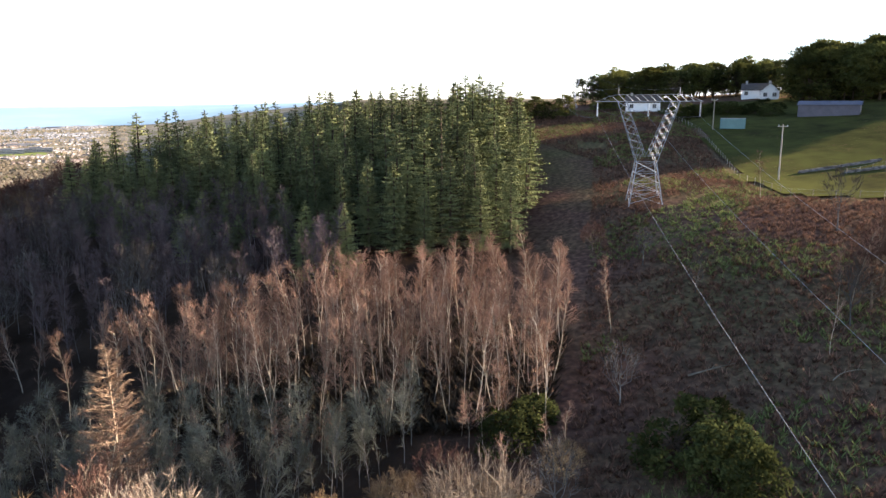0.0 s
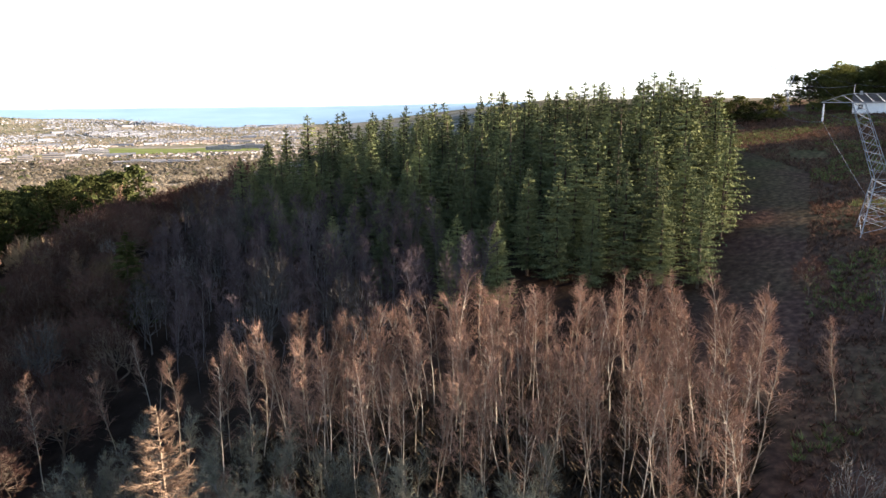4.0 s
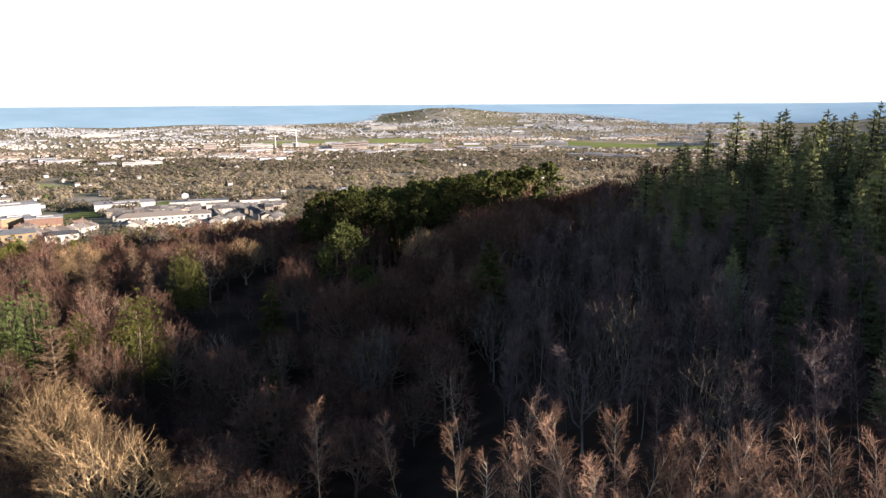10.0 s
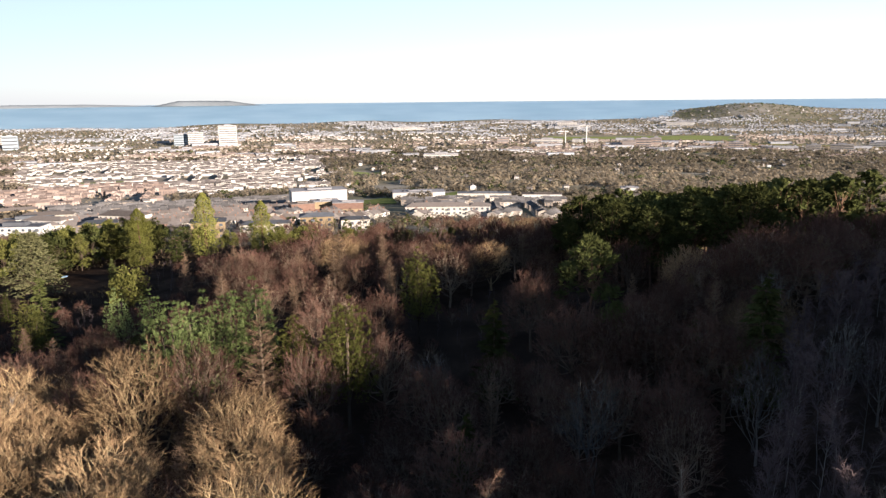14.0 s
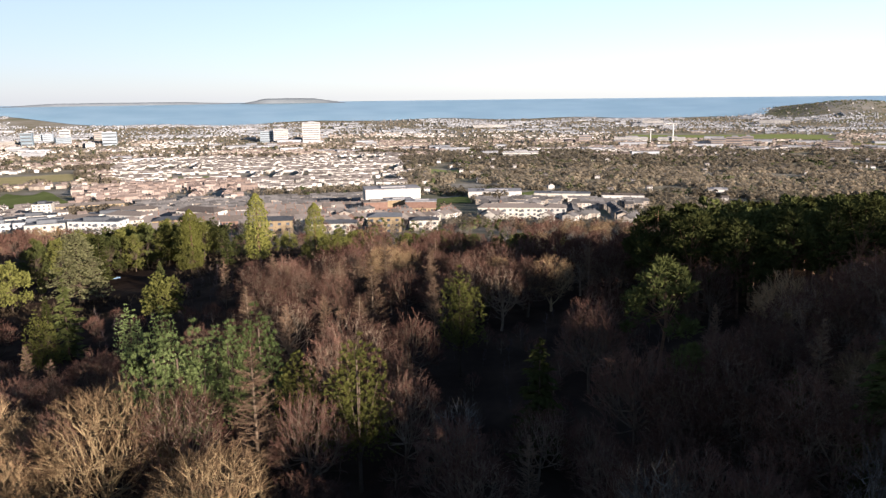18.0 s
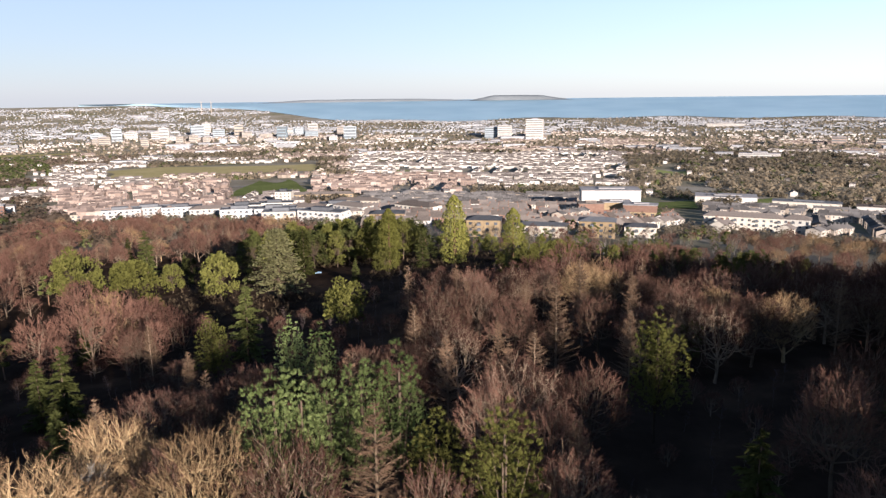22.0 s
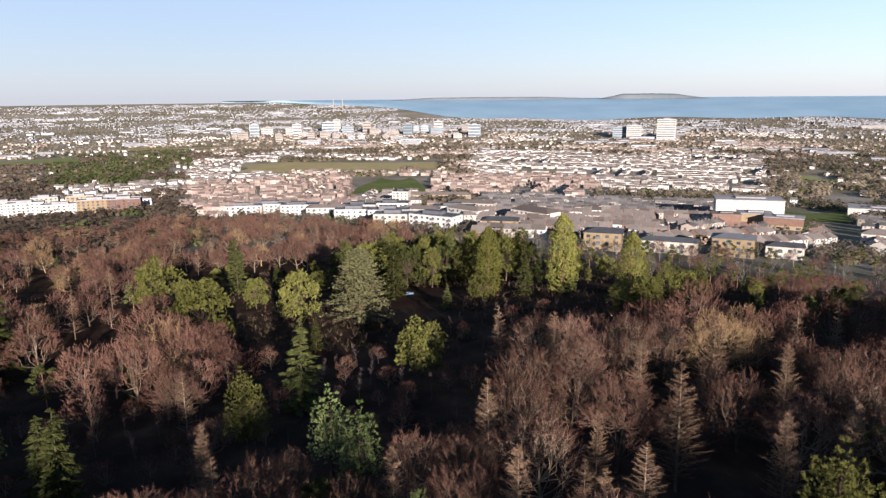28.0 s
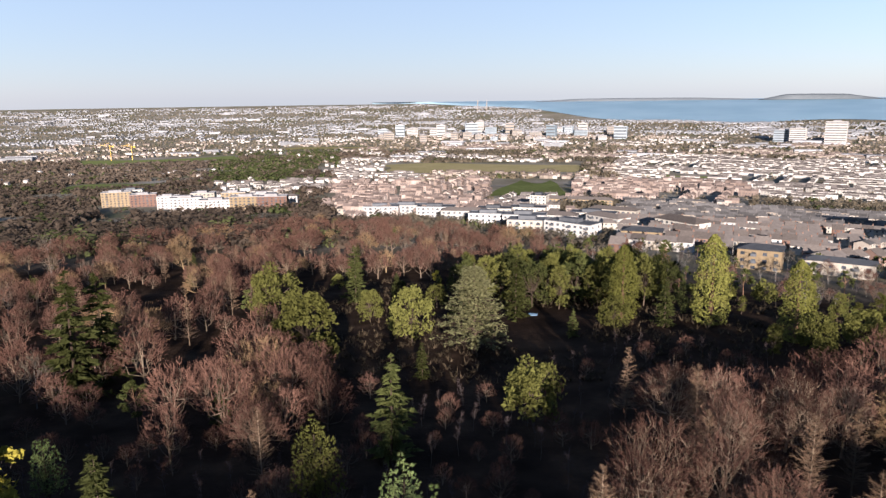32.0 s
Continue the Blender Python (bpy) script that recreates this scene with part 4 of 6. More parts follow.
# brown and green pasture; dark tones carry tree shade, light ones sunlit patches
M["grass"] = varied("shaded_rough_pasture", (0.016, 0.012, 0.008), (0.024, 0.021, 0.011), (0.060, 0.060, 0.018), 0.035, relief=0.5)
M["tuft"] = varied("bracken_fronds", (0.050, 0.028, 0.019), (0.106, 0.059, 0.039), (0.200, 0.113, 0.070), 0.3, per="island", thin=0.15)
M["brush"] = varied("dim_brushwood", (0.018, 0.014, 0.009), (0.040, 0.030, 0.019), (0.075, 0.056, 0.035), 0.3, per="island")
M["gorse"] = varied("rough_green_tufts", (0.056, 0.066, 0.022), (0.116, 0.132, 0.042), (0.195, 0.205, 0.075), 0.3, per="island", thin=0.15)


def box(b, lo, hi):
    k = len(b.v)
    (x0, y0, z0), (x1, y1, z1) = lo, hi
    b.v += [Vector(p) for p in ((x0, y0, z0), (x1, y0, z0), (x1, y1, z0), (x0, y1, z0), (x0, y0, z1), (x1, y0, z1), (x1, y1, z1), (x0, y1, z1))]
    b.f += [tuple(k + i for i in q) for q in ((0, 3, 2, 1), (4, 5, 6, 7), (0, 1, 5, 4), (1, 2, 6, 5), (2, 3, 7, 6), (3, 0, 4, 7))]


def one(name, fill, mat, parent, label=""):
    b = Build()
    fill(b)
    return part(name, b.mesh(name, M[mat]), parent, label)


def pylon(x, y, yaw, s=1.0, z=None):
    top = new("pylon")
    top.matrix_basis = Matrix.LocRotScale((x, y, gz(x, y) if z is None else z), Euler((0, 0, radians(yaw))), (s, s, s))
    tagged(top, "grey galvanised lattice steel pylon with V-shaped head", "pylon", "pylons of the power line")
    W, w, T = 2.7, 1.55, 4.4
    hw, ht = 6.6, 16.4
    for sx in (-1, 1):
        for sy in (-1, 1):
            one("leg", lambda b: b.tube((sx * W, sy * W, -0.5), (sx * w, sy * w, hw), 0.10, 0.085, 4), "steel", top)

    def lattice(b):
        for k in range(4):
            f0, f1 = k / 4, (k + 1) / 4
            a0, a1 = W + (w - W) * f0, W + (w - W) * f1
            for s_ in (-1, 1):
                for (p, q) in (((-a0, s_ * a0), (a1, s_ * a1)), ((a0, s_ * a0), (-a1, s_ * a1)), ((s_ * a0, -a0), (s_ * a1, a1)), ((s_ * a0, a0), (s_ * a1, -a1))):
                    b.tube((*p, hw * f0), (*q, hw * f1), 0.038, 0.038, 3)
                b.tube((-a1, s_ * a1, hw * f1), (a1, s_ * a1, hw * f1), 0.038, 0.038, 3)
                b.tube((s_ * a1, -a1, hw * f1), (s_ * a1, a1, hw * f1), 0.038, 0.038, 3)
    one("lattice", lattice, "steel", top)
    for side in (-1, 1):
        def arm(b):
            n = 8
            for dx in (-1, 1):
                lo = [Vector((dx * (w * (1 - k / n) + 0.45 * k / n), side * (0.15 + (T - 0.9 - 0.15) * k / n), hw + 1.0 + (ht - hw - 1.0) * k / n)) for k in range(n + 1)]
                hi = [Vector((dx * (w * (1 - k / n) + 0.45 * k / n), side * (w + (T + 0.5 - w) * k / n), hw + (ht - hw) * k / n)) for k in range(n + 1)]
                for k in range(n):
                    b.tube(lo[k], lo[k + 1], 0.045, 0.045, 4)
                    b.tube(hi[k], hi[k + 1], 0.055, 0.055, 4)
                    b.tube(lo[k], hi[k + 1], 0.03, 0.03, 3)
                    b.tube(hi[k], lo[k + 1], 0.03, 0.03, 3)
                    if dx == 1:
                        for row in (lo, hi):
                            c = Vector((-row[k + 1].x, row[k + 1].y, row[k + 1].z))
                            b.tube(row[k + 1], c, 0.03, 0.03, 3)
        one("arm", arm, "steel", top)

    def beam(b):
        L, n = 8.4, 14
        ys = [-L + 2 * L * k / n for k in range(n + 1)]
        for k in range(n):
            for dx in (-0.45, 0.45):
                b.tube((dx, ys[k], ht), (dx, ys[k + 1], ht), 0.06, 0.06, 4)
                z0 = 1.1 if abs(ys[k]) < 5.5 else 1.1 * (L - abs(ys[k])) / 2.9
                z1 = 1.1 if abs(ys[k + 1]) < 5.5 else 1.1 * (L - abs(ys[k + 1])) / 2.9
                b.tube((0, ys[k], ht + z0), (0, ys[k + 1], ht + z1), 0.045, 0.045, 3)
                b.tube((dx, ys[k], ht), (0, ys[k + 1], ht + z1), 0.034, 0.034, 3)
            b.tube((-0.45, ys[k], ht), (0.45, ys[k + 1], ht), 0.034, 0.034, 3)
        for s_ in (-1, 1):
            b.tube((0, s_ * 4.8, ht + 1.0), (0, s_ * 4.8, ht + 2.2), 0.05, 0.03, 3)
    one("crossbeam", beam, "steel", top)
    for yy in (-8.1, 0, 8.1):
        def string(b):
            for k in range(11):
                b.tube((0, yy, ht - 0.2 - 0.2 * k), (0, yy, ht - 0.36 - 0.2 * k), 0.14, 0.09, 6)
        one("insulator", string, "glaze", top, "glazed disc insulator string")
    return top


PYL = [(-70.0, -31.5, -1.5, 1.0), (105.6, -22.6, 0, 1.0), (262.0, -15.0, 3.0, 0.85)]
for x, y, yaw, s in PYL[1:]:
    pylon(x, y, yaw, s)


def span(a, b, sag, name, r=0.02):
    c = D.curves.new(name, "CURVE")
    c.dimensions, c.bevel_depth, c.bevel_resolution = "3D", r, 0
    sp = c.splines.new("POLY")
    n = 24
    sp.points.add(n)
    for i in range(n + 1):
        u = i / n
        p = Vector(a).lerp(Vector(b), u)
        sp.points[i].co = (p.x, p.y, p.z - 4 * sag * u * (1 - u), 1)
    c.materials.append(M["wire"])
    return tagged(new(name, c), "thin grey overhead power cable slung between pylons", "cable", "overhead power cables")


for off in (-8.1, 0, 8.1):
    ends = [Vector((x, y + off * s, (gz(x, y) if k else -33.0) + (16.4 - 2.4) * s)) for k, (x, y, yaw, s) in enumerate(PYL)]
    for a, b, sag in ((ends[0], ends[1], 3.8), (ends[1], ends[2], 4.5)):
        span(a, b, sag, "power_cable")
for off in (-4.8, 4.8):
    ends = [Vector((x, y + off * s, (gz(x, y) if k else -33.0) + 18.5 * s)) for k, (x, y, yaw, s) in enumerate(PYL)]
    span(ends[1], ends[2], 3.0, "power_cable", 0.014)


# ---- field with its fence, wall, hut, barn and poles
FIELD = [(235, -42), (188, -47), (150, -45), (127, -43), (107, -46), (99, -64), (118, -112), (245, -112)]


def field():
    b = Build()
    step = 3.0
    grid = {}
    for i in range(int(96 / step), int(246 / step)):
        for j in range(int(-114 / step), int(-38 / step)):
            if inside(FIELD, i * step + step / 2, j * step + step / 2):
                ids = []
                for di, dj in ((0, 0), (1, 0), (1, 1), (0, 1)):
                    key = (i + di, j + dj)
                    if key not in grid:
                        grid[key] = len(b.v)
                        x, y = key[0] * step, key[1] * step
                        b.v.append(Vector((x, y, gz(x, y) + 0.30)))
                    ids.append(grid[key])
                b.f.append(tuple(ids))
    me = b.mesh("field", M["grass"])
    me.polygons.foreach_set("use_smooth", [True] * len(me.polygons))
    tagged(new("field", me), "sloping pasture of rough winter grass, tree shade in its dark patches", "field", kind="structure")


field()
fence_post = Build()
fence_post.tube((0, 0, -0.4), (0, 0, 1.15), 0.06, 0.05, 5)
fence_post = fence_post.mesh("post", M["post"])


def fence(pts, gap=3.0):
    root = tagged(new("wire_fence"), "post and wire field fence of weathered timber", "fence")
    ends = []
    for (x0, y0), (x1, y1) in zip(pts, pts[1:]):
        n = max(1, int(math.hypot(x1 - x0, y1 - y0) / gap))
        ends += [(x0 + (x1 - x0) * k / n, y0 + (y1 - y0) * k / n) for k in range(n)]
    ends.append(pts[-1])
    for x, y in ends:
        part("post", fence_post, root, m=pose(x, y, gz(x, y) + 0.2, 0, 0, rnd.uniform(0, 90)))
    for h in (0.45, 1.0):
        b = Build()
        for (x0, y0), (x1, y1) in zip(ends, ends[1:]):
            b.tube((x0, y0, gz(x0, y0) + 0.2 + h), (x1, y1, gz(x1, y1) + 0.2 + h), 0.012, 0.012, 3)
        part("wire", b.mesh("wire", M["wire"]), root)


fence([(235, -42), (188, -47), (150, -45), (127, -43), (107, -46), (99, -64)])
fence([(127, -62), (140, -85), (150, -112)])


def stone_wall(pts):
    root = tagged(new("stone_wall"), "low grey dry-stone field wall", "wall")
    stones = []
    for _ in range(6):
        b = Build()
        box(b, (-0.32, -0.24, -0.16), (0.32, 0.24, 0.16))
        for v in b.v:
            v += Vector((rnd.uniform(-0.08, 0.08), rnd.uniform(-0.06, 0.06), rnd.uniform(-0.05, 0.05)))
        stones.append(b.mesh("stone", M["stone"]))
    for (x0, y0), (x1, y1) in zip(pts, pts[1:]):
        n = int(math.hypot(x1 - x0, y1 - y0) / 0.62)
        a = math.degrees(math.atan2(y1 - y0, x1 - x0))
        for k in range(n):
            for lay in range(2):
                u = (k + 0.5 * (lay % 2)) / n
                x, y = x0 + (x1 - x0) * u, y0 + (y1 - y0) * u
                part("stone", rnd.choice(stones), root, m=pose(x, y, gz(x, y) + 0.36 + 0.28 * lay, rnd.uniform(-6, 6), rnd.uniform(-6, 6), a + rnd.uniform(-9, 9)))


stone_wall([(131, -55), (137, -72)])
stone_wall([(128, -62), (134, -92)])


def utility_pole(x, y, h):
    root = new("utility_pole")
    root.location = (x, y, gz(x, y))
    tagged(root, "tall weathered wooden utility pole with crossarm", "pole", "utility poles")
    one("pole", lambda b: b.tube((0, 0, -0.5), (0, 0, h), 0.16, 0.11, 8), "post", root)
    one("crossarm", lambda b: box(b, (-0.06, -0.9, h - 0.45), (0.06, 0.9, h - 0.3)), "post", root)
    for yy in (-0.75, 0.0, 0.75):
        one("insulator", lambda b: b.tube((0, yy, h - 0.3), (0, yy, h - 0.05), 0.06, 0.04, 6), "glaze", root)


utility_pole(125.0, -49.4, 10.5)
utility_pole(188.4, -50.7, 8.5)


def shed(name, x, y, yaw, L, Wd, H, rise, wall, roof, label, cat, door="post"):
    root = new(name)
    root.matrix_basis = pose(x, y, gz(x, y) + 0.2, 0, 0, yaw)
    tagged(root, label, cat)

    def walls(b):
        box(b, (-L / 2, -Wd / 2, -1.5), (L / 2, Wd / 2, H))
        k = len(b.v)
        for sx in (-1, 1):
            b.v += [Vector((sx * L / 2, -Wd / 2, H)), Vector((sx * L / 2, Wd / 2, H)), Vector((sx * L / 2, 0, H + rise * 0.97))]
        b.f += [(k, k + 1, k + 2), (k + 3, k + 5, k + 4)]
    one("wall", walls, wall, root)
    for s in (-1, 1):
        def slope(b):
            k = len(b.v)
            e = 0.35
            n = 12
            for i in range(n + 1):
                xx = -L / 2 - e + (L + 2 * e) * i / n
                dz = 0.06 * (i % 2)
                b.v += [Vector((xx, s * (Wd / 2 + e), H - rise * e / (Wd / 2) + 0.05 + dz)), Vector((xx, 0, H + rise + 0.05 + dz))]
            b.f += [(k + 2 * i, k + 2 * i + 2, k + 2 * i + 3, k + 2 * i + 1) for i in range(n)]
        one("roof", slope, roof, root)
    one("door", lambda b: box(b, (-1.2, -Wd / 2 - 0.06, 0), (1.2, -Wd / 2 + 0.02, min(2.2, H - 0.3))), door, root)
    one("door", lambda b: box(b, (-L / 2 - 0.06, -1.2, 0), (-L / 2 + 0.02, 1.2, min(2.2, H - 0.3))), door, root)


shed("barn", 198.5, -83.5, 66, 15, 8, 2.5, 1.0, "tin", "tin", "long grey-purple corrugated metal barn beside dark conifers", "barn")


def container(x, y, yaw):
    root = new("storage_container")
    root.matrix_basis = pose(x, y, gz(x, y) + 0.35, 0, 0, yaw)
    tagged(root, "teal painted steel storage container on the pasture", "container")

    def skin(b):
        n = 26
        for sy in (-1, 1):
            k = len(b.v)
            for i in range(n + 1):
                xx, off = -3.05 + 6.1 * i / n, 0.04 * (i % 2)
                b.v += [Vector((xx, sy * (1.2 - off), 0)), Vector((xx, sy * (1.2 - off), 2.6))]
            b.f += [(k + 2 * i, k + 2 * i + 2, k + 2 * i + 3, k + 2 * i + 1) for i in range(n)]
        box(b, (-3.0, -1.15, 0.02), (3.0, 1.15, 2.55))
    one("body", skin, "teal", root)
    one("roof", lambda b: box(b, (-3.1, -1.25, 2.6), (3.1, 1.25, 2.72)), "white", root, "pale roof sheet")
    for s in (-1, 1):
        one("door", lambda b: box(b, (3.06, min(0.03 * s, 1.15 * s), 0.1), (3.1, max(0.03 * s, 1.15 * s), 2.5)), "teal", root)
    for xx in (-3.05, 3.05):
        for sy in (-1.2, 1.2):
            one("corner_post", lambda b: box(b, (xx - 0.07, sy - 0.07, -0.3), (xx + 0.07, sy + 0.07, 2.62)), "teal", root)


container(188.0, -55.7, 74)


win_mesh = Build()
box(win_mesh, (-0.55, -0.05, -0.6), (0.55, 0.03, 0.6))
win_mesh = win_mesh.mesh("window", M["window"])
frame_mesh = Build()
for lo, hi in (((-0.63, -0.08, -0.68), (-0.55, 0.03, 0.68)), ((0.55, -0.08, -0.68), (0.63, 0.03, 0.68)), ((-0.55, -0.08, 0.6), (0.55, 0.03, 0.68)), ((-0.55, -0.12, -0.68), (0.55, 0.03, -0.6)), ((-0.03, -0.07, -0.6), (0.03, 0.0, 0.6))):
    box(frame_mesh, lo, hi)
frame_mesh = frame_mesh.mesh("window_frame", M["white"])


def cottage(x, y, yaw, L, Wd, H, rise, label):
    root = new("house")
    root.matrix_basis = pose(x, y, gz(x, y), 0, 0, yaw)
    tagged(root, label, "house", "houses on the hilltop")

    def walls(b):
        box(b, (-L / 2, -Wd / 2, -2), (L / 2, Wd / 2, H))
        for sx in (-1, 1):
            k = len(b.v)
            b.v += [Vector((sx * L / 2, -Wd / 2, H)), Vector((sx * L / 2, Wd / 2, H)), Vector((sx * L / 2, 0, H + rise))]
            b.f += [(k, k + 1, k + 2)]
    one("wall", walls, "limewash", root)
    for s in (-1, 1):
        def slope(b):
            e = 0.3
            k = len(b.v)
            b.v += [Vector(p) for p in ((-L / 2 - e, s * (Wd / 2 + e), H - e * rise / Wd * 2 + 0.06), (L / 2 + e, s * (Wd / 2 + e), H - e * rise / Wd * 2 + 0.06), (L / 2 + e, 0, H + rise + 0.06), (-L / 2 - e, 0, H + rise + 0.06))]
            b.v += [v + Vector((0, 0, 0.14)) for v in b.v[k:k + 4]]
            b.f += [tuple(k + i for i in q) for q in ((0, 1, 2, 3), (4, 7, 6, 5), (0, 4, 5, 1), (1, 5, 6, 2), (2, 6, 7, 3), (3, 7, 4, 0))]
        one("roof", slope, "slate", root, "grey slate roof slope")
    one("chimney", lambda b: box(b, (L * 0.3, -0.4, H + rise - 0.6), (L * 0.3 + 0.8, 0.4, H + rise + 1.0)), "white", root)
    one("door", lambda b: box(b, (-0.5, -Wd / 2 - 0.05, 0), (0.5, -Wd / 2 + 0.02, 2.05)), "post", root)
    n = int(L / 3)
    for f in range(max(1, int(H / 2.6))):
        for k in range(n):
            xx = -L / 2 + L * (k + 0.5) / n
            if f == 0 and abs(xx) < 1.0:
                continue
            for s in (-1, 1):
                w = part("window", win_mesh, root, m=pose(xx, s * Wd / 2, 1.5 + 2.6 * f, 0, 0, 0 if s < 0 else 180))
                part("window_frame", frame_mesh, w)
        for yy in (-Wd / 4, Wd / 4):
            w = part("window", win_mesh, root, m=pose(-L / 2, yy, 1.5 + 2.6 * f, 0, 0, -90))
            part("window_frame", frame_mesh, w)


cottage(243.0, -80.0, -14, 7.5, 5.6, 2.7, 2.4, "white rendered two-storey house with grey gabled roof")
cottage(252, -78, 74, 9, 5.6, 2.6, 2.1, "white rendered wing of a hilltop house, slate roof")
cottage(236, -38, 84, 11, 6.5, 2.7, 2.2, "low white bungalow with slate roof behind hedge")

# ---- trees of the slope and hilltop
for az0, az1, rr, kind, lo, hi, n, seed in ((-3, -17, 292, "denspine", 9, 13, 26, 21), (-4, -17, 305, "denspine", 11, 14, 24, 22), (-17.8, -27, 255, "denspine", 13, 17, 34, 23),
                                            (-18.0, -27, 268, "denspine", 15, 18, 34, 24), (5, -2, 245, "denspine", 5, 8, 12, 25), (-3.5, -10, 262, "holm", 3, 5, 9, 26),
                                            (-10, -17, 235, "bush", 2, 4, 14, 27)):
    rs = random.Random(seed)
    for k in range(n):
        a = radians(az0 + (az1 - az0) * (k + rs.uniform(-0.3, 0.3)) / n)
        q = rr + rs.uniform(-6, 6)
        plant(kind, -16.5 + q * math.cos(a), -6.4 + q * math.sin(a), rs.uniform(lo, hi), wide=1.55)
for kind, x, y, h in (("beech", 205, 12, 11), ("beech", 198, 8, 10), ("beech", 212, 5, 10), ("birch", 124.7, -34.7, 5), ("birch", 103.4, -40.3, 7.5), ("birch", 98, -57, 8),
                      ("beech", 105.7, -30.0, 4.5), ("ash", 83.7, -44.8, 9), ("beech", 87.7, -13.3, 5.0), ("ash", 79.9, -19.5, 5.5), ("birch", 60.7, -13.9, 8.5), ("ash", 68, -24, 5),
                      ("ash", 45.8, -13.5, 6.5), ("beech", 60, -44, 8), ("beech", 53, -42, 9), ("oak", 70, -53, 8), ("beech", 57, -38.5, 7.5), ("ash", 54, -35.5, 7), ("beech", 61, -41, 8.5), ("birch", 49, -32, 5),
                      ("birch", 66, -47, 9), ("birch", 58, -37, 8), ("birch", 62.5, -40.5, 8.5), ("birch", 56, -35, 7), ("beech", 75, -58, 8),
                      ("bush", 35.0, -17.6, 5.2), ("bush", 32.6, -19.4, 4.4), ("bush", 30.6, -20.6, 3.6), ("bush", 37.2, -20.0, 3.6), ("bush", 41, -4, 4), ("bush", 43.5, -6, 3),
                      ("ash", 28.4, -7.4, 8.0), ("larch", 22, 18, 10), ("larch", 18, 26, 9)):
    plant(kind, x, y, h)


def tufts(name, mat, label, count, size, poly, seed, patch, skip=()):
    """Uncountable low growth: tufts of thin arching blades."""
    r = np.random.RandomState(seed)
    xs, ys = [p[0] for p in poly], [p[1] for p in poly]
    vs, fs = [], []
    px = r.uniform(min(xs), max(xs), count * 3)
    py = r.uniform(min(ys), max(ys), count * 3)
    pz = land(px, py)
    made = 0
    for x, y, z in zip(px, py, pz):
        if made >= count:
            break
        if not inside(poly, x, y) or any(inside(q, x, y) for q in skip) or noise.noise((x * 0.05, y * 0.05, seed)) < patch:
            continue
        made += 1
        s = size * r.uniform(0.6, 1.4)
        for _ in range(8):
            a, ln = r.uniform(0, 6.28), s * r.uniform(0.6, 1.2)
            k = len(vs)
            dx, dy = math.cos(a), math.sin(a)
            vs += [(x - dy * 0.075 * s, y + dx * 0.075 * s, z - 0.05), (x + dy * 0.075 * s, y - dx * 0.075 * s, z - 0.05), (x + dx * ln * 0.7, y + dy * ln * 0.7, z + ln * r.uniform(0.35, 0.8))]
            fs.append((k, k + 1, k + 2))
    me = mesh_of(name, np.array(vs), fs, M[mat])
    tagged(new(name, me), label, "undergrowth", kind="stuff")


SLOPE = [(5, -10), (40, -9), (88, -13), (150, -17), (190, 2), (250, 0), (245, -38), (188, -46), (127, -42), (106, -45), (97, -66), (60, -75), (10, -45)]
tufts("bracken", "tuft", "dead russet bracken covering the slope", 27000, 0.75, SLOPE, 31, -0.35)
tufts("rough_grass", "gorse", "patches of green bramble and rough grass on the slope", 13000, 0.8, SLOPE, 32, 0.06)

tufts("pasture_tufts", "gorse", "rough tussocks of pasture grass and rushes", 9000, 0.45, FIELD, 34, -0.1)
tufts("dead_bracken", "tuft", "patches of dead bracken creeping into the pasture", 7000, 0.55, FIELD, 35, 0.05)
tufts("brushwood", "brush", "low brown brushwood under the birches", 2600, 1.7, STAND, 33, -1.0)
tufts("undergrowth", "brush", "dim undergrowth beneath the garden trees", 2600, 1.4, GARDEN, 65, -0.2, (LAWN,))


def fallen_trunk(x, y, yaw, ln, r, bend, label):
    """A dead stem lying on the bracken, bowed and forked at its thin end."""
    b = Build()
    pts = [Vector((ln * (k / 6 - 0.5), bend * math.sin(math.pi * k / 6), 0)) for k in range(7)]
    for k in range(6):
        b.tube(pts[k], pts[k + 1], r * (1 - 0.13 * k), r * (1 - 0.13 * (k + 1)), 5)
    for k, side in ((3, 1), (4, -1), (5, 1)):
        b.tube(pts[k], pts[k] + Vector((ln * 0.13, side * ln * 0.09, ln * 0.05)), r * 0.4, r * 0.1, 4)
    ob = new("fallen_trunk", b.mesh("fallen_trunk", M["birch_bark"]))
    slope = math.degrees(math.atan2(gz(x + math.cos(radians(yaw)) * ln / 2, y + math.sin(radians(yaw)) * ln / 2) - gz(x - math.cos(radians(yaw)) * ln / 2, y - math.sin(radians(yaw)) * ln / 2), ln))
    ob.matrix_basis = pose(x, y, gz(x, y) + 0.35, 0, 0, yaw) @ pose(0, 0, 0, 0, -slope, 0)
    tagged(ob, label, "dead wood", "dead wood on the slope")


fallen_trunk(49.0, -22.0, -78, 4.6, 0.11, 0.1, "grey fallen trunk lying on the bracken slope")
fallen_trunk(44.5, -32.0, -70, 3.2, 0.06, 0.6, "bowed pale dead branch on the bracken slope")


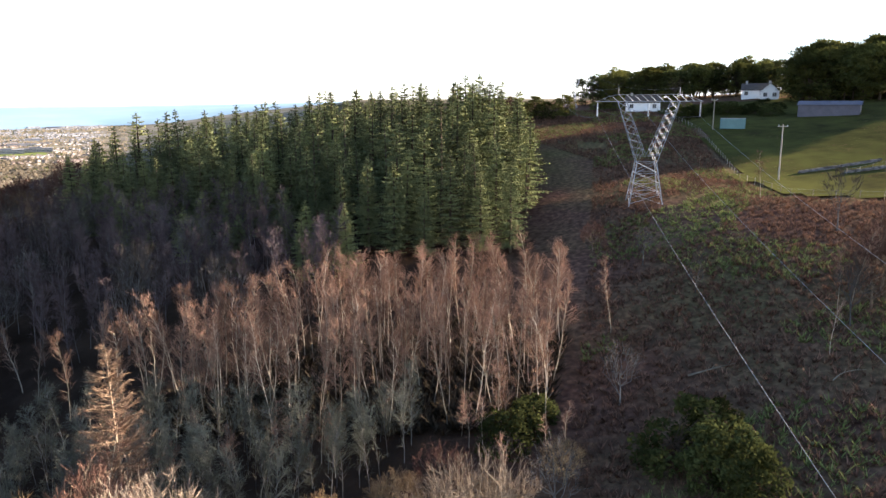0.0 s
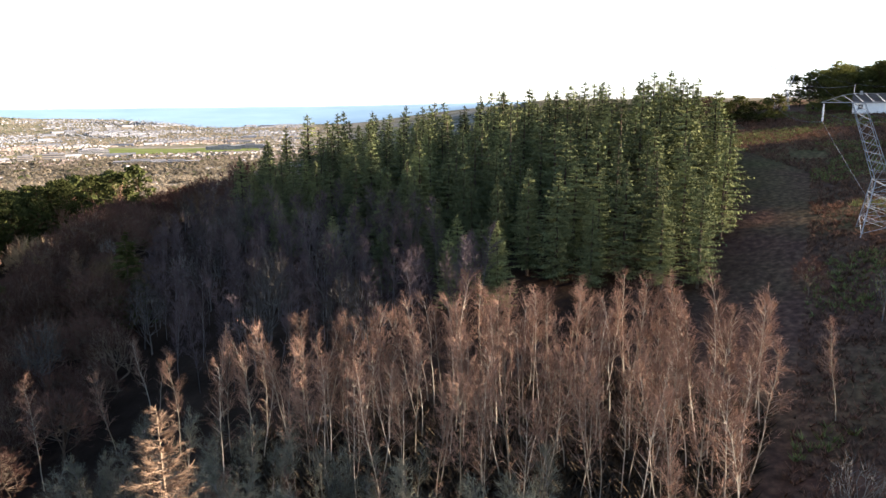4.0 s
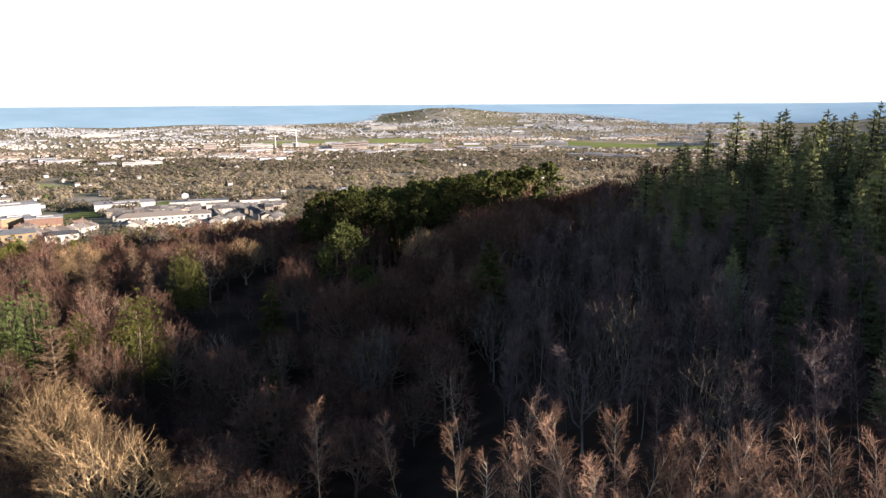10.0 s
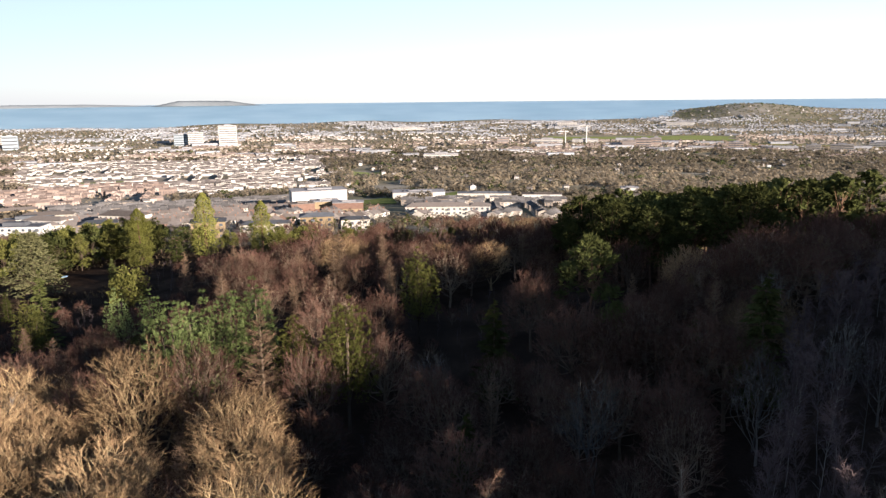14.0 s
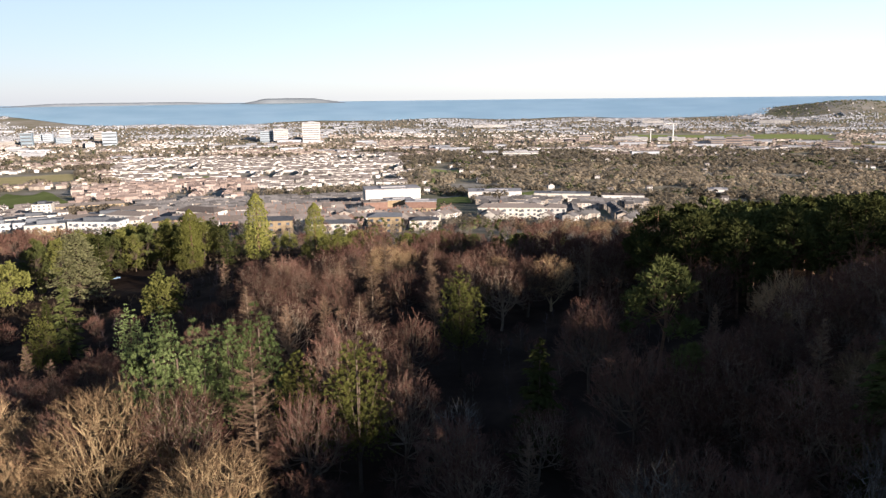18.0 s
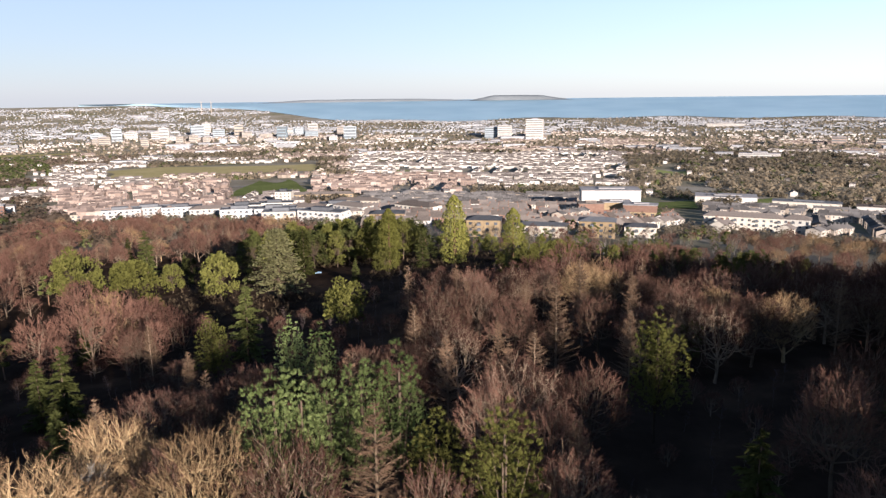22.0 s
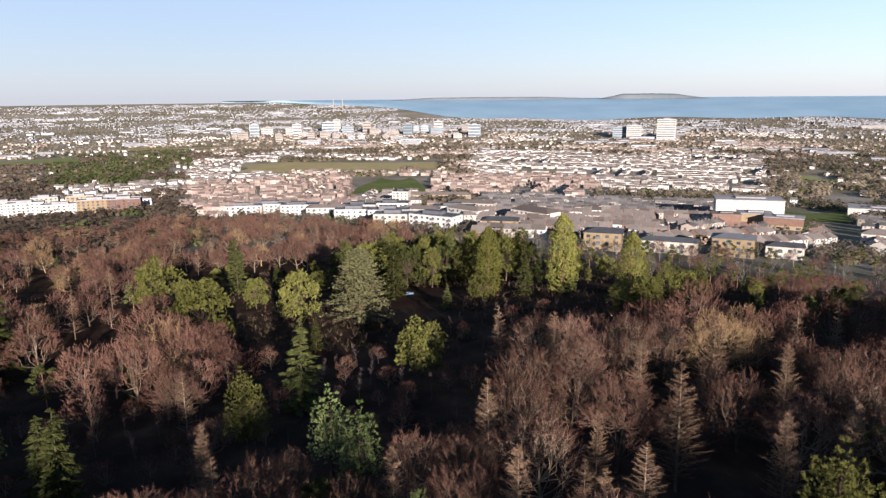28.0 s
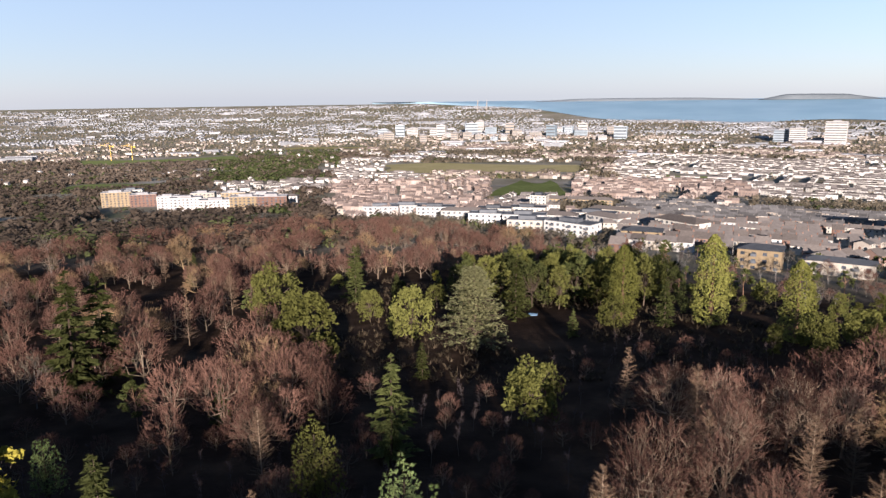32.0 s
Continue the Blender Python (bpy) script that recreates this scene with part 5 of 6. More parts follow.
def tarpaulin(x, y):
    """A small pale blue sheet lying crumpled on the lawn."""
    b, n = Build(), 8
    for i in range(n + 1):
        for j in range(n + 1):
            b.v.append(Vector(((i / n - 0.5) * 2.0, (j / n - 0.5) * 1.4, 0.18 + rnd.uniform(0, 0.12))))
    b.f = [(i * (n + 1) + j, (i + 1) * (n + 1) + j, (i + 1) * (n + 1) + j + 1, i * (n + 1) + j + 1) for i in range(n) for j in range(n)]
    k = len(b.v)
    for i, j in [(i, 0) for i in range(n)] + [(n, j) for j in range(n)] + [(i, n) for i in range(n, 0, -1)] + [(0, j) for j in range(n, 0, -1)]:
        p = b.v[i * (n + 1) + j]
        b.v.append(Vector((p.x * 1.03, p.y * 1.03, -0.1)))
    ring = [(i, 0) for i in range(n)] + [(n, j) for j in range(n)] + [(i, n) for i in range(n, 0, -1)] + [(0, j) for j in range(n, 0, -1)]
    ids = [i * (n + 1) + j for i, j in ring]
    b.f += [(ids[q], k + q, k + (q + 1) % len(ids), ids[(q + 1) % len(ids)]) for q in range(len(ids))]
    ob = new("tarpaulin", b.mesh("tarpaulin", M["tarp"]))
    ob.matrix_basis = pose(x, y, gz(x, y), 0, 0, 25)
    tagged(ob, "small pale blue tarpaulin crumpled on the lawn", "tarpaulin")


M["tarp"] = varied("blue_sheet", (0.06, 0.10, 0.15), (0.085, 0.14, 0.20), (0.12, 0.18, 0.25), 1.0, 0.6)
tarpaulin(-40, 229)

# ---------------------------------------------------------------- the town on the plain
M["walls"] = varied("house_walls", (0.110, 0.092, 0.075), (0.200, 0.170, 0.140), (0.320, 0.290, 0.250), 0.05, 0.85, per="island")
M["whitewalls"] = varied("white_house_walls", (0.190, 0.176, 0.156), (0.295, 0.275, 0.248), (0.420, 0.400, 0.370), 0.05, 0.85, per="island")
M["bricks"] = varied("red_brick_walls", (0.110, 0.082, 0.068), (0.180, 0.140, 0.118), (0.290, 0.245, 0.212), 0.05, 0.9, per="island")
M["roofs"] = varied("tiled_roofs", (0.060, 0.052, 0.047), (0.105, 0.092, 0.083), (0.165, 0.144, 0.130), 0.05, 0.9, per="island")
M["redroofs"] = varied("brown_tiled_roofs", (0.080, 0.063, 0.055), (0.135, 0.105, 0.090), (0.205, 0.160, 0.136), 0.05, 0.9, per="island")
M["slateroofs"] = varied("slate_roofs", (0.048, 0.045, 0.043), (0.084, 0.079, 0.075), (0.130, 0.122, 0.116), 0.05, 0.9, per="island")
M["flatroofs"] = varied("flat_roofs", (0.100, 0.097, 0.097), (0.170, 0.166, 0.166), (0.270, 0.265, 0.260), 0.05, 0.9, per="island")
# distance haze put into the cool grey of far walls and roofs
M["hazewalls"] = varied("haze_grey_walls", (0.115, 0.116, 0.120), (0.180, 0.182, 0.187), (0.270, 0.273, 0.280), 0.05, 0.85, per="island")
M["hazeroofs"] = varied("haze_grey_roofs", (0.075, 0.076, 0.080), (0.110, 0.112, 0.118), (0.160, 0.163, 0.170), 0.05, 0.9, per="island")
M["buff"] = varied("buff_render", (0.120, 0.090, 0.054), (0.165, 0.125, 0.077), (0.220, 0.175, 0.116), 0.5, 0.85)
M["cream"] = varied("cream_render", (0.200, 0.178, 0.145), (0.270, 0.245, 0.205), (0.350, 0.325, 0.280), 0.5, 0.85)
M["brick"] = varied("brick_red", (0.085, 0.050, 0.038), (0.120, 0.075, 0.058), (0.165, 0.110, 0.086), 0.5, 0.9)
M["zinc"] = varied("zinc_roof", (0.040, 0.043, 0.048), (0.062, 0.066, 0.072), (0.095, 0.100, 0.107), 0.3, 0.9)
M["asphalt"] = varied("asphalt", (0.04, 0.04, 0.042), (0.055, 0.055, 0.057), (0.08, 0.08, 0.08), 0.2)
M["pale_road"] = varied("concrete_road", (0.150, 0.145, 0.140), (0.200, 0.195, 0.185), (0.260, 0.250, 0.240), 0.1)
M["meadow"] = varied("winter_meadow", (0.135, 0.125, 0.050), (0.200, 0.175, 0.075), (0.270, 0.225, 0.115), 0.02)
M["park"] = varied("green_turf", (0.075, 0.088, 0.030), (0.120, 0.138, 0.048), (0.170, 0.182, 0.070), 0.02)
M["brown_crowns"] = varied("bare_crowns", (0.120, 0.100, 0.070), (0.185, 0.154, 0.108), (0.270, 0.222, 0.154), 0.03, thin=0.6)
M["dim_crowns"] = varied("dim_bare_crowns", (0.070, 0.054, 0.040), (0.115, 0.088, 0.065), (0.17, 0.132, 0.098), 0.03, thin=0.5)
M["green_crowns"] = varied("evergreen_crowns", (0.036, 0.044, 0.018), (0.060, 0.070, 0.027), (0.095, 0.105, 0.042), 0.03, thin=0.4)
M["yellowpaint"] = varied("yellow_crane_paint", (0.45, 0.27, 0.04), (0.55, 0.34, 0.06), (0.6, 0.40, 0.10), 0.5, 0.5)
# far heather, with the distance haze painted in as bluish grey
M["hazy_heath"] = varied("hazed_heathland", (0.095, 0.107, 0.114), (0.125, 0.139, 0.147), (0.165, 0.180, 0.190), 0.01)


def polar(az, r):
    """A place by bearing and range from the brow of the wood."""
    return 42 + (r - 70) * math.cos(radians(az)), 69 + (r - 70) * math.sin(radians(az))


def bearing(x, y):
    return math.degrees(math.atan2(y - 69, x - 42)), math.hypot(x - 42, y - 69) + 70


# open ground and special quarters, as (from, to) in bearing and range
GREENS = [("pitch", "park", 115.0, 121.5, 1010, 1330, "triangle of mown green grass among houses"), ("meadow", "meadow", 114.5, 130, 1480, 1790, "brown-green meadow above the estate"),
          ("pitch", "park", 84.4, 88.8, 745, 900, "green sports pitch beside white hall"), ("pitch", "park", 77.5, 81.4, 850, 980, "green sports pitch beside white hall"),
          ("pasture", "park", 58, 72, 2780, 3000, "long green pasture on the plain"), ("pasture", "park", 36, 47.5, 2500, 2900, "wide green pasture on the plain"),
          ("pasture", "meadow", 47, 57, 2560, 2680, "strip of pale pasture on the plain"), ("green", "park", 85.5, 88, 1300, 1480, "allotment green among terraces"),
          ("green", "park", 104.5, 108.5, 1390, 1450, "strip of mown green among terraces"), ("pasture", "park", 141, 152, 2050, 2300, "green pasture on the plain"),
          ("pasture", "meadow", 131, 138, 2480, 2600, "strip of pale pasture on the plain"), ("green", "park", 146, 153, 1330, 1480, "green clearing in the wood")]


def open_ground(az, r):
    return any(a0 <= az <= a1 and r0 - 8 <= r <= r1 + 8 for _, _, a0, a1, r0, r1, _ in GREENS)


def quarter(az, r, x, y):
    """What stands at a bearing and range: (share built, share of trees, sort of house)."""
    if open_ground(az, r) or az < 30 or az > 160:
        return 0, 0, ""
    n = noise.noise((x * 0.0022, y * 0.0022, 3.0))
    # long bands of streets and of trees, lying across the slope
    band = noise.noise((az * 0.16, r * 0.0052, 11.0)) + 0.5 * noise.noise((az * 0.5, r * 0.014, 17.0))
    # ragged borders between the quarters
    az += 1.1 * noise.noise((x * 0.006, y * 0.006, 7.0))
    r *= 1 + 0.05 * noise.noise((x * 0.005, y * 0.005, 9.0))
    if r < 425:
        return 0, 0, ""
    if 136.5 <= az <= 150.5 and 790 <= r <= 1060:
        return 0, 0.05, ""
    if az > 134 and r < 1060:
        return 0, 0.95, "mix"
    if 133.5 <= az <= 143 and 1330 <= r <= 2450:
        return 0.04, 1.0, "green" if n > -0.25 else "mix"
    if az > 143 and r < 2300:
        return (0.05 if r > 1350 else 0), 0.95, "mix"
    if 84 <= az <= 93.3 and 590 < r < 930:
        return 0, 0.10, "mix"
    if 86.5 <= az <= 112 and r < 930:
        return 0.93, 0.07, "slate"
    if 70 <= az < 86.5 and 500 < r < 790:
        return 0.85, 0.10, "slate"
    if az < 86.5 and r < 880:
        return 0, 0.9, "mix"
    if 112 < az <= 134 and r < 690:
        return 0.0, 0.76, "mix"
    if 116 <= az <= 121 and 690 <= r < 1010:
        return 0.75, 0.12, "white"
    if 121 < az <= 134 and 690 <= r <= 1270:
        return 0.88, 0.06, "brick"
    if 102 <= az < 116 and 930 <= r <= 1290:
        return 0.85, 0.10, "brick"
    if 127 <= az <= 140 and 1120 <= r <= 1950:
        return 0.85, 0.2, "white"
    if 86.5 <= az < 102 and 930 <= r <= 1080:
        return 0.06, 0.9, "mix"
    if 90 <= az <= 112 and r <= 2050:
        return 0.9, 0.10, "white"
    if az < 90 and r < (1900 if az > 66 else 2150) + 200 * n:
        return (0.02 if r < 1300 else 0.07), 0.93, "mix"
    if r > 3750 and 53 < az < 62.5:
        return 0.02, 1.0, "green"
    built = min(0.8, max(0.04, 0.32 + 1.25 * band)) * (0.72 if az > 127 else 1.0)
    # houses past 3050 m take the haze-grey colours
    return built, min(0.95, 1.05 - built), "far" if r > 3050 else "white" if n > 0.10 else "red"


def sheet(name, mat, az0, az1, r0, r1, label, lift):
    b = Build()
    na, nr = max(2, int((az1 - az0) * 1.5)), max(2, int((r1 - r0) / 45))
    rs = random.Random(int(az0 * 7 + r0))
    wob = [rs.uniform(0, 6) for _ in range(4)]
    for i in range(na + 1):
        for j in range(nr + 1):
            u, v = i / na, j / nr
            az = (az0 + az1) / 2 + (az1 - az0) * (u - 0.5) * (1 - 0.65 * v * ("triangle" in label)) + 0.5 * math.sin(v * 5 + wob[0]) * (az1 - az0) * 0.08
            r = r0 + (r1 - r0) * v * (1 - 0.35 * abs(math.sin(u * 2.6 + wob[1])) * (v > 0)) + 0.03 * (r1 - r0) * math.sin(u * 7 + wob[2])
            x, y = polar(az, r)
            b.v.append(Vector((x, y, gz(x, y) + lift)))
    for i in range(na):
        for j in range(nr):
            k = i * (nr + 1) + j
            b.f.append((k, k + 1, k + nr + 2, k + nr + 1))
    me = b.mesh(name, M[mat])
    me.polygons.foreach_set("use_smooth", [True] * len(me.polygons))
    tagged(new(name, me), label, "grass" if mat in ("park", "meadow") else "road", kind="structure")


for name, mat, a0, a1, r0, r1, label in GREENS:
    sheet(name, mat, a0, a1, r0, r1, label, 0.8 if r0 < 1500 else 1.6)
for a0, a1, r0, r1, mat in ((114, 121.5, 1160, 1176, "pale_road"), (96, 110, 905, 914, "pale_road"), (127, 128, 1000, 1400, "pale_road"), (77, 82.5, 800, 812, "asphalt"), (43, 60, 1990, 2004, "pale_road")):
    sheet("road", mat, a0, a1, r0, r1, "straight pale road between houses", 0.7 if r0 < 1500 else 1.5)


class Town:
    """Many buildings at once, as one mesh with walls, roofs and windows."""

    def __init__(self):
        self.v, self.f, self.mi, self.n = [], [], [], 0

    def add(self, verts, faces, mats):
        k = len(verts)
        m = verts.shape[1]
        base = self.n + np.arange(k) * m
        for q, mat in zip(faces, mats):
            self.f += (base[:, None] + np.array(q)).tolist()
            self.mi += [mat] * k
        self.v.append(verts.reshape(-1, 3))
        self.n += k * m

    def houses(self, x, y, yaw, L, W, H, rise, windows=False):
        x, y, yaw, L, W, H, rise = (np.asarray(a, float) for a in (x, y, yaw, L, W, H, rise))
        z = land(x, y)
        c, s = np.cos(yaw), np.sin(yaw)

        def at(u, v, w):
            return np.stack([x + c * u - s * v, y + s * u + c * v, z + w], -1)
        l, w = L / 2, W / 2
        pts = [at(-l, -w, -3 + 0 * H), at(l, -w, -3 + 0 * H), at(l, w, -3 + 0 * H), at(-l, w, -3 + 0 * H), at(-l, -w, H), at(l, -w, H), at(l, w, H), at(-l, w, H), at(-l, 0 * w, H + rise), at(l, 0 * w, H + rise)]
        self.add(np.stack(pts, 1), [(0, 1, 5, 4), (2, 3, 7, 6), (1, 2, 6, 5), (3, 0, 4, 7), (5, 6, 9), (7, 4, 8)], [0] * 6)
        e = 0.35
        drop = rise * e / w
        roof = [at(-l - e, -w - e, H - drop + 0.08), at(l + e, -w - e, H - drop + 0.08), at(l + e, 0 * w, H + rise + 0.08), at(-l - e, 0 * w, H + rise + 0.08), at(-l - e, w + e, H - drop + 0.08), at(l + e, w + e, H - drop + 0.08)]
        self.add(np.stack(roof, 1), [(0, 1, 2, 3), (3, 2, 5, 4)], [1, 1])
        if windows:
            for sgn in (-1, 1):
                for u in (-0.26, 0.26):
                    for wz in (1.5, 4.2):
                        o = sgn * (w + 0.05)
                        q = [at(l * 2 * u - 0.55, o, wz - 0.6 + 0 * H), at(l * 2 * u + 0.55, o, wz - 0.6 + 0 * H), at(l * 2 * u + 0.55, o, wz + 0.6 + 0 * H), at(l * 2 * u - 0.55, o, wz + 0.6 + 0 * H)]
                        self.add(np.stack(q, 1), [(0, 1, 2, 3)], [2])
            q = [at(l * 0.6, -0.5 + 0 * w, H + rise - 0.4), at(l * 0.6 + 0.7, -0.5 + 0 * w, H + rise - 0.4), at(l * 0.6 + 0.7, 0.5 + 0 * w, H + rise - 0.4), at(l * 0.6, 0.5 + 0 * w, H + rise - 0.4)]
            q += [p + np.array([0, 0, 1.5]) for p in q]
            self.add(np.stack(q, 1), [(0, 1, 5, 4), (1, 2, 6, 5), (2, 3, 7, 6), (3, 0, 4, 7), (4, 5, 6, 7)], [1] * 5)

    def out(self, name, label, *mats):
        if not self.v:
            return
        me = mesh_of(name, np.concatenate(self.v), self.f, *[M[m] for m in mats])
        me.polygons.foreach_set("material_index", self.mi)
        tagged(new(name, me), label, "houses", kind="stuff")


# ---- one terraced house, as a thing with its parts
def house_parts(L, W, H, rise, wall, roof):
    b = Build()
    box(b, (-L / 2, -W / 2, -3), (L / 2, W / 2, H))
    for sx in (-1, 1):
        k = len(b.v)
        b.v += [Vector((sx * L / 2, -W / 2, H)), Vector((sx * L / 2, W / 2, H)), Vector((sx * L / 2, 0, H + rise))]
        b.f.append((k, k + 1, k + 2))
    r = Build()
    e, t = 0.35, 0.18
    d = rise * e / (W / 2)
    prof = [(-W / 2 - e, H - d), (0, H + rise), (W / 2 + e, H - d), (W / 2 + e, H - d + t), (0, H + rise + t), (-W / 2 - e, H - d + t)]
    for sx in (-L / 2 - 0.05, L / 2 + 0.05):
        r.v += [Vector((sx, a, z + 0.05)) for a, z in prof]
    r.f += [(i, (i + 1) % 6, (i + 1) % 6 + 6, i + 6) for i in range(6)] + [(0, 1, 4, 5), (1, 2, 3, 4), (6, 11, 10, 7), (7, 10, 9, 8)]
    c = Build()
    box(c, (L / 2 - 0.9, -0.5, H + rise - 0.5), (L / 2 - 0.2, 0.5, H + rise + 1.0))
    for k in (-0.25, 0.25):
        c.tube((L / 2 - 0.55, k, H + rise + 1.0), (L / 2 - 0.55, k, H + rise + 1.35), 0.11, 0.09, 6)
    dr = Build()
    box(dr, (-0.5, -0.05, 0), (0.5, 0.03, 2.05))
    return dict(wall=b.mesh("wall", M[wall]), roof=r.mesh("roof", M[roof]), chimney=c.mesh("chimney", M["brick"]), door=dr.mesh("door", M["post"]), L=L, W=W, H=H)


HOUSE = {"cream": house_parts(7.5, 9, 5.2, 2.1, "cream", "roofs"), "white": house_parts(7.5, 9, 5.4, 2.1, "white", "slate"), "brick": house_parts(7.5, 9, 5.4, 2.8, "brick", "slate")}


def terraced_house(kind, x, y, yaw):
    h = HOUSE[kind]
    root = new("terraced_house")
    root.matrix_basis = pose(x, y, gz(x, y), 0, 0, math.degrees(yaw))
    tagged(root, {"cream": "cream rendered two-storey terraced house with grey slate roof", "white": "white rendered two-storey terraced house with grey slate roof",
                  "brick": "red brick two-storey terraced house with grey slate roof"}[kind], "house", "terraced houses of the estate")
    for p in ("wall", "roof", "chimney"):
        part(p, h[p], root)
    part("door", h["door"], root, m=pose(1.6, -h["W"] / 2, 0))
    for xx, zz, s in ((-1.8, 1.5, -1), (-1.8, 4.1, -1), (1.8, 4.1, -1)):
        part("window", win_mesh, root, m=pose(xx, s * h["W"] / 2, zz, 0, 0, 0 if s < 0 else 180))


def apartment_block(x, y, yaw, L, W, floors, wall, roof, label, hip=0.0, balconies=True):
    root = new("apartment_block")
    root.matrix_basis = pose(x, y, gz(x, y), 0, 0, yaw)
    tagged(root, label, "apartment building", "apartment blocks")
    H = floors * 2.9 + 0.4
    one("wall", lambda b: box(b, (-L / 2, -W / 2, -4), (L / 2, W / 2, H)), wall, root)

    def top(b):
        if hip:
            e = 0.7
            k = len(b.v)
            b.v += [Vector(p) for p in ((-L / 2 - e, -W / 2 - e, H), (L / 2 + e, -W / 2 - e, H), (L / 2 + e, W / 2 + e, H), (-L / 2 - e, W / 2 + e, H),
                                        (-L / 2 + W * 0.4, 0, H + hip), (L / 2 - W * 0.4, 0, H + hip))]
            b.f += [(k, k + 1, k + 5, k + 4), (k + 1, k + 2, k + 5), (k + 2, k + 3, k + 4, k + 5), (k + 3, k, k + 4), (k, k + 3, k + 2, k + 1)]
        else:
            box(b, (-L / 2 + 0.4, -W / 2 + 0.4, H), (L / 2 - 0.4, W / 2 - 0.4, H + 0.12))
            box(b, (-L / 4, -W / 5, H), (L / 6, W / 4, H + 2.2))
            for lo, hi in (((-L / 2, -W / 2), (L / 2, -W / 2 + 0.3)), ((-L / 2, W / 2 - 0.3), (L / 2, W / 2)), ((-L / 2, -W / 2 + 0.3), (-L / 2 + 0.3, W / 2 - 0.3)), ((L / 2 - 0.3, -W / 2 + 0.3), (L / 2, W / 2 - 0.3))):
                box(b, (*lo, H), (*hi, H + 0.5))
    one("roof", top, roof, root)
    n = max(2, int(L / 4))
    slab = Build()
    box(slab, (-1.1, -1.3, -0.1), (1.1, 0, 0.05))
    for xx in (-1.08, 1.08):
        box(slab, (xx - 0.02, -1.3, 0.05), (xx + 0.02, 0, 1.05))
    box(slab, (-1.1, -1.3, 0.05), (1.1, -1.26, 1.05))
    slab = slab.mesh("balcony", M["zinc"])
    for f in range(floors):
        for k in range(n):
            xx = -L / 2 + L * (k + 0.5) / n
            for s in (-1,):
                part("window", win_mesh, root, m=pose(xx, s * W / 2, 1.55 + 2.9 * f, 0, 0, 0) @ Matrix.Diagonal((1.5, 1, 1.1, 1)))
                if balconies and k % 3 == 1 and f > 0:
                    part("balcony", slab, root, m=pose(xx, s * W / 2, 0.75 + 2.9 * f))
        for yy in (-W / 4, W / 4):
            for s in (-1, 1):
                part("window", win_mesh, root, m=pose(s * L / 2, yy, 1.55 + 2.9 * f, 0, 0, 90 * s))


